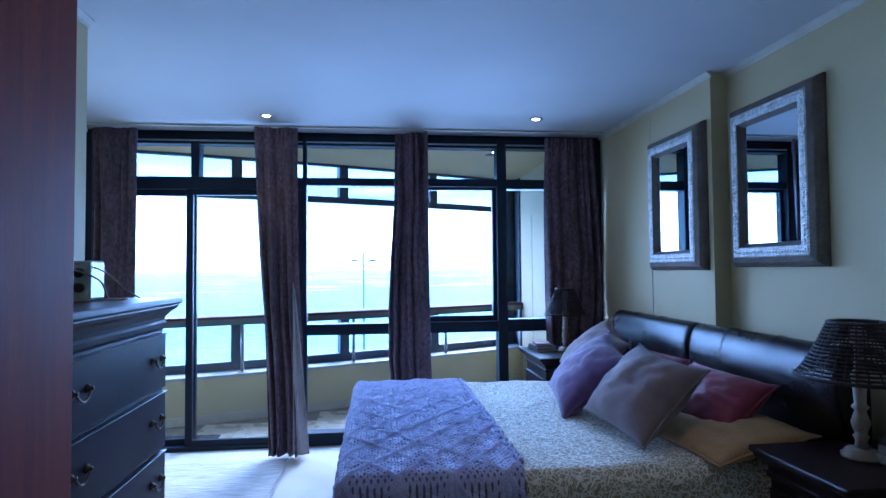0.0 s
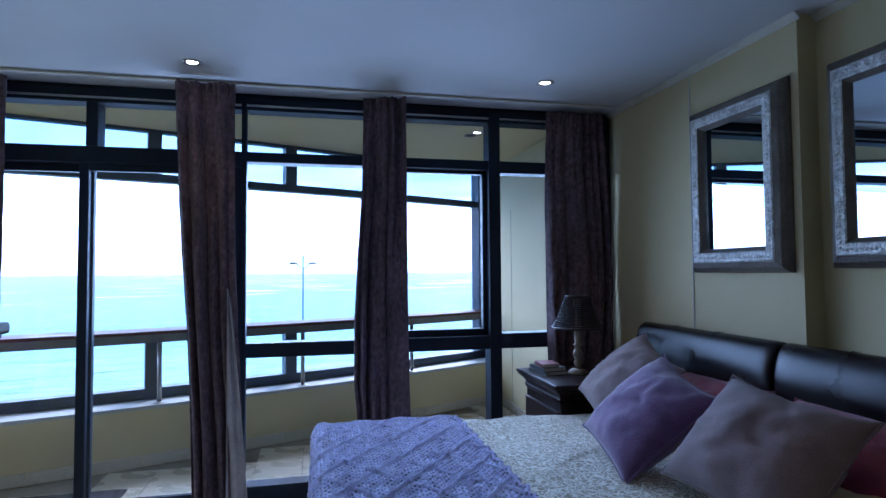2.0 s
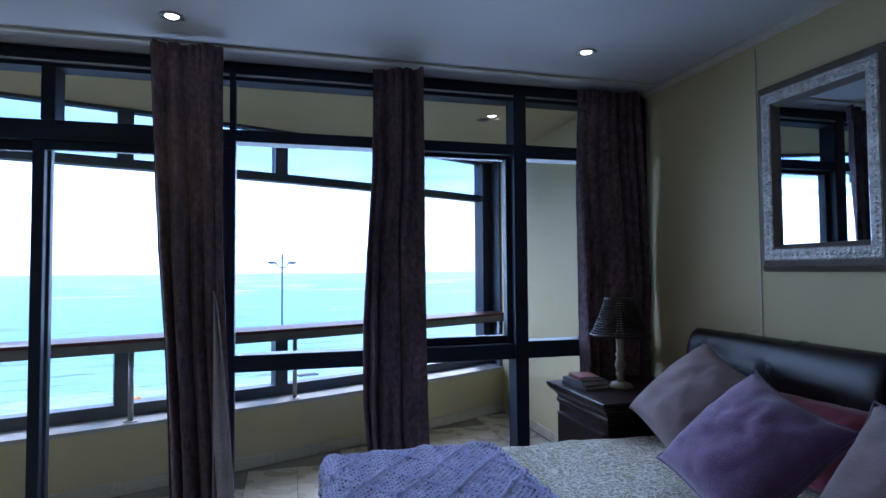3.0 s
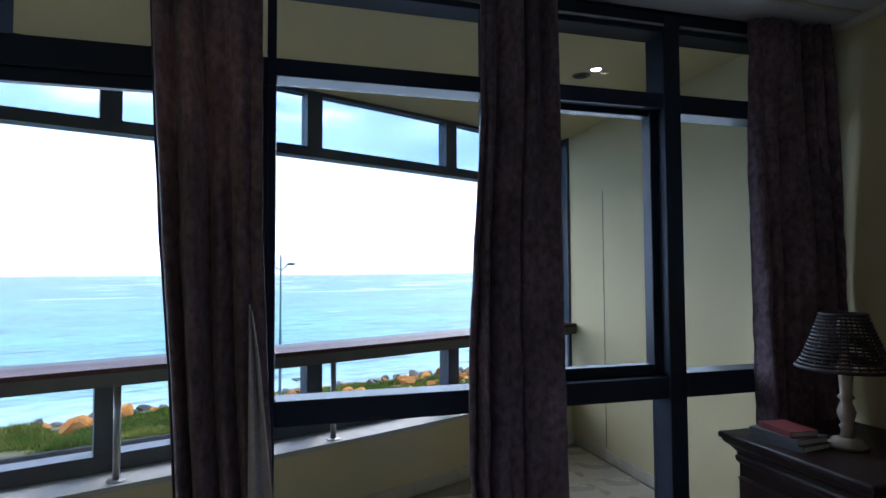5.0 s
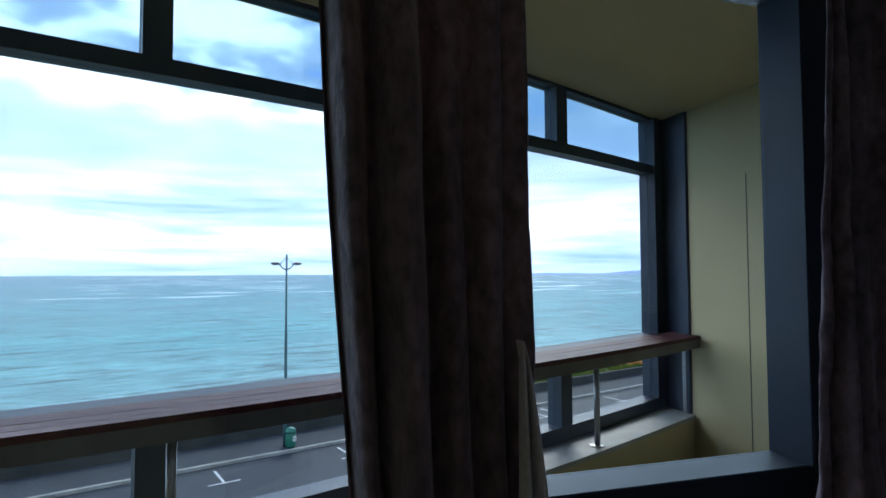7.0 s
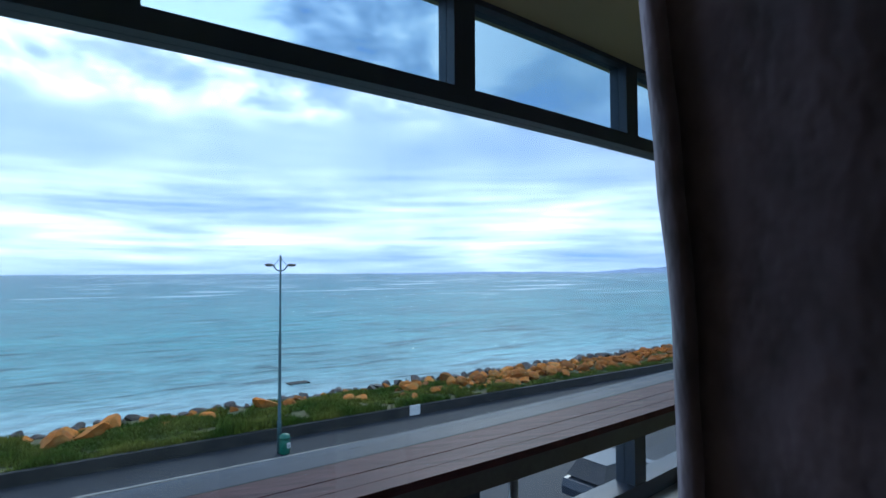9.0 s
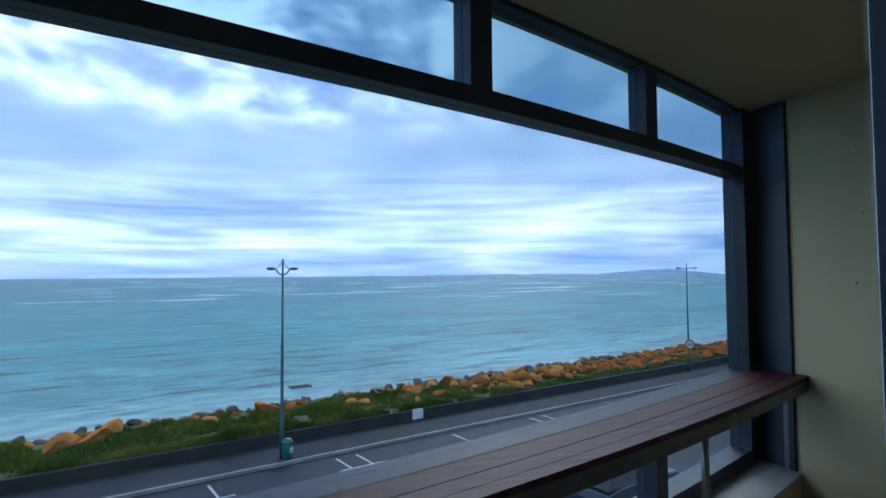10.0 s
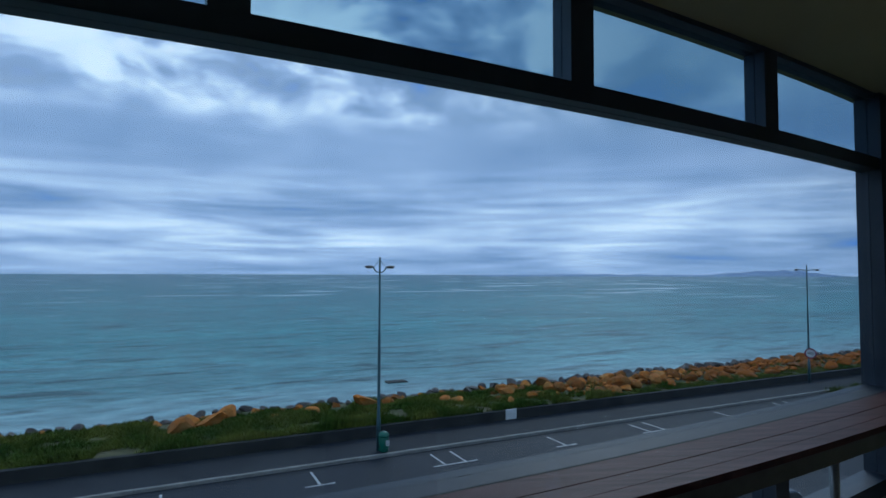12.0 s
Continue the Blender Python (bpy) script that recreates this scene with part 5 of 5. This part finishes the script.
def boulder(s, o, size, dark):
    if s > 22 or (dark and o > 8.9):
        src = rock_meshes[rnd.randrange(9)][0]
        m = pose(s, o, bank_height(s, o) + size * 0.2, rnd.uniform(-18, 18), rnd.uniform(-18, 18), rnd.uniform(0, 360)) @ Matrix.Diagonal((size * 1.1, size * 0.95, size * 0.7, 1))
        verts, faces = far_rocks[int(dark)]
        base = len(verts)
        verts.extend(tuple(m @ v.co) for v in src.vertices)
        faces.extend(tuple(base + k for k in f.vertices) for f in src.polygons)
        return
    ob = new("boulder", rock_meshes[rnd.randrange(9)][dark])
    sx, sy, sz = size * rnd.uniform(0.85, 1.35), size * rnd.uniform(0.75, 1.1), size * rnd.uniform(0.55, 0.8)
    z = bank_height(s, o) + sz * 0.30
    ob.matrix_basis = STREET @ pose(s, o, z, rnd.uniform(-18, 18), rnd.uniform(-18, 18), rnd.uniform(0, 360)) @ Matrix.Diagonal((sx, sy, sz, 1))
    tagged(ob, "dark wet boulder at the water's edge" if dark else "ochre sandstone boulder on the grassy sea bank", "rock", "dark shore boulders" if dark else "ochre bank boulders")


s = -24.0
while s < 80:
    boulder(s, 8.05 + rnd.uniform(-0.3, 0.3), rnd.uniform(0.28, 0.46) * (1.35 if s > 5 else 1.0), True)
    if rnd.random() < 0.8:
        boulder(s + 0.4, 9.3 + rnd.uniform(-0.35, 0.35), rnd.uniform(0.3, 0.6), True)
    s += rnd.uniform(0.5, 0.85) * (1.0 if s < 40 else 1.5)
s = -24.0
while s < 78:
    if s > 5:
        for o in (3.9, 4.5, 5.1, 5.7, 6.3, 6.9):
            if rnd.random() < min(1.0, 0.35 + (s - 5) / 9) or o > 6.0:
                boulder(s + rnd.uniform(-0.4, 0.4), o + rnd.uniform(-0.35, 0.35), rnd.choice((0.26, 0.34, 0.42, 0.5, 0.62)) * rnd.uniform(0.9, 1.15), False)
        s += rnd.uniform(0.72, 1.0) * (1.0 if s < 35 else 1.3)
    else:
        if rnd.random() < 0.9:
            boulder(s, 7.4 + rnd.uniform(-0.4, 0.4), rnd.uniform(0.24, 0.42), False)
        if rnd.random() < 0.28:
            boulder(s + 0.5, 5.9 + rnd.uniform(-0.7, 0.6), rnd.uniform(0.28, 0.55), False)
        s += rnd.uniform(0.9, 1.5)
boulder(-10.4, 5.3, 0.85, False)
boulder(-9.2, 5.6, 0.95, False)
boulder(-9.9, 6.4, 0.62, False)
boulder(-8.3, 6.7, 0.60, False)
boulder(-1.5, 6.4, 0.95, False)
boulder(-0.4, 6.2, 0.55, False)
boulder(0.2, 7.0, 0.5, False)
boulder(3.2, 4.9, 0.5, False)


for dark, (verts, faces) in far_rocks.items():
    me = bpy.data.meshes.new("distant_boulders")
    me.from_pydata(verts, [], faces)
    me.materials.append(M_ROCK_FAR if not dark else M_ROCK_DARK)
    far_ob = new("distant_boulders", me)
    far_ob.matrix_basis = STREET
    tagged(far_ob, "dark wet boulders in the surf" if dark else "ochre boulders along the distant sea bank", "rocks", kind="stuff")


def grass(name, patches, label):
    rng = np.random.default_rng(5)
    verts, faces = [], []
    for s0, s1, o0, o1, count, tall in patches:
        for _ in range(count):
            a, b = rng.uniform(s0, s1), rng.uniform(o0, o1)
            if noise.noise((a * 0.5, b * 0.8, 9.0)) < -0.30:
                continue
            z = bank_height(a, b) - 0.02
            for _b in range(5):
                ang, hgt, bend = rng.uniform(0, 6.28), tall * rng.uniform(0.3, 1.3) * (0.75 + 0.9 * noise.noise((a * 0.7, b * 0.9, 4.0))), rng.uniform(0.05, 0.22)
                px, py = a + rng.normal(0, 0.06), b + rng.normal(0, 0.06)
                w = 0.022
                dx, dy = math.cos(ang), math.sin(ang)
                i = len(verts)
                verts += [(px - dy * w, py + dx * w, z), (px + dy * w, py - dx * w, z), (px + dx * bend * 0.4 + dy * w * 0.7, py + dy * bend * 0.4 - dx * w * 0.7, z + hgt * 0.6), (px + dx * bend, py + dy * bend, z + hgt)]
                faces += [(i, i + 1, i + 2), (i, i + 2, i + 3)]
    me = bpy.data.meshes.new(name)
    me.from_pydata(verts, [], faces)
    me.materials.append(M_GRASS)
    ob = new(name, me)
    ob.matrix_basis = STREET
    tagged(ob, label, "grass", kind="stuff")


grass("grass", [(-30, 12, 2.79, 3.2, 3200, 0.46), (-30, 9, 2.85, 7.2, 20000, 0.30), (9, 70, 2.85, 4.0, 6000, 0.26), (9, 70, 4.0, 7.0, 900, 0.3)], "coarse green grass on the sea bank")


def rain_drops():
    """Beads of water clinging to the sliding leaf's pane."""
    r2 = random.Random(21)
    bm = bmesh.new()
    spots = [(-0.120, 1.611), (-0.115, 1.572), (-0.122, 1.545), (-0.122, 1.528), (-0.119, 1.477)]
    for x, z in spots:
        r = r2.uniform(0.0006, 0.0011)
        bmesh.ops.create_icosphere(bm, subdivisions=2, radius=r, matrix=pose(x, 0.0025, z) @ Matrix.Diagonal((1, 0.5, r2.uniform(1.0, 1.4), 1)))
    ob = part("rain_drops", bm, M_DROP, smooth=True)
    tagged(ob, "small water drops on the sliding door glass", "water drops", kind="stuff")


rain_drops()


def weed(s, o, label):
    ob = thing("weed_clump", STREET @ pose(s, o, -6.0), label, "plant", "kerbside weeds")
    r2 = random.Random(int(s * 10))
    bm = bmesh.new()
    for k in range(90):
        a, r, h = r2.uniform(0, 6.28), r2.uniform(0, 0.65), r2.uniform(0.15, 0.55)
        px, py = r * math.cos(a) * 1.5, r * math.sin(a) * 0.5
        vs = [bm.verts.new(p) for p in ((px - 0.03, py, 0), (px + 0.03, py, 0), (px + 0.10 * math.cos(a) + 0.05, py, h * 0.6), (px + 0.16 * math.cos(a), py + 0.08 * math.sin(a), h))]
        bm.faces.new((vs[0], vs[1], vs[2]))
        bm.faces.new((vs[0], vs[2], vs[3]))
    part("leaves", bm, M_GRASS, ob)


weed(27.9, -0.25, "green weeds growing along the kerb")
weed(30.3, -0.30, "green weeds growing in the gutter")
drift = thing("floating_pallet", STREET @ pose(7.3, 24.8, -8.02), "dark wet wooden frame floating near the shore", "driftwood")
for k in range(4):
    part("slat", block(-0.9, 0.9, -0.45 + 0.27 * k, -0.30 + 0.27 * k, 0.06, 0.12, 0.01, seg=1), M_DRIFT, drift)
for x in (-0.8, 0.8):
    part("bearer", block(x - 0.08, x + 0.08, -0.48, 0.55, 0.0, 0.06), M_DRIFT, drift)

# ---- the balcony's floor tiles, laid with open joints
tile_mesh = None
SIZE = 0.33
for i in range(-9, 8):
    for j in range(0, 8):
        x, y = 0.16 + i * SIZE, 0.27 + j * SIZE
        if x + SIZE / 2 > 2.34 or y + SIZE / 2 > bow(x - 0.16) - 0.30:
            continue
        if tile_mesh is None:
            first = part("tile", block(-SIZE / 2 + 0.002, SIZE / 2 - 0.002, -SIZE / 2 + 0.002, SIZE / 2 - 0.002, -0.012, -0.002, 0.0015, seg=1), M_TILE, balcony_floor)
            tile_mesh, first.location = first.data, (x, y, 0)
        else:
            t_ob = new("tile", tile_mesh)
            t_ob.parent, t_ob.location = balcony_floor, (x, y, 0)
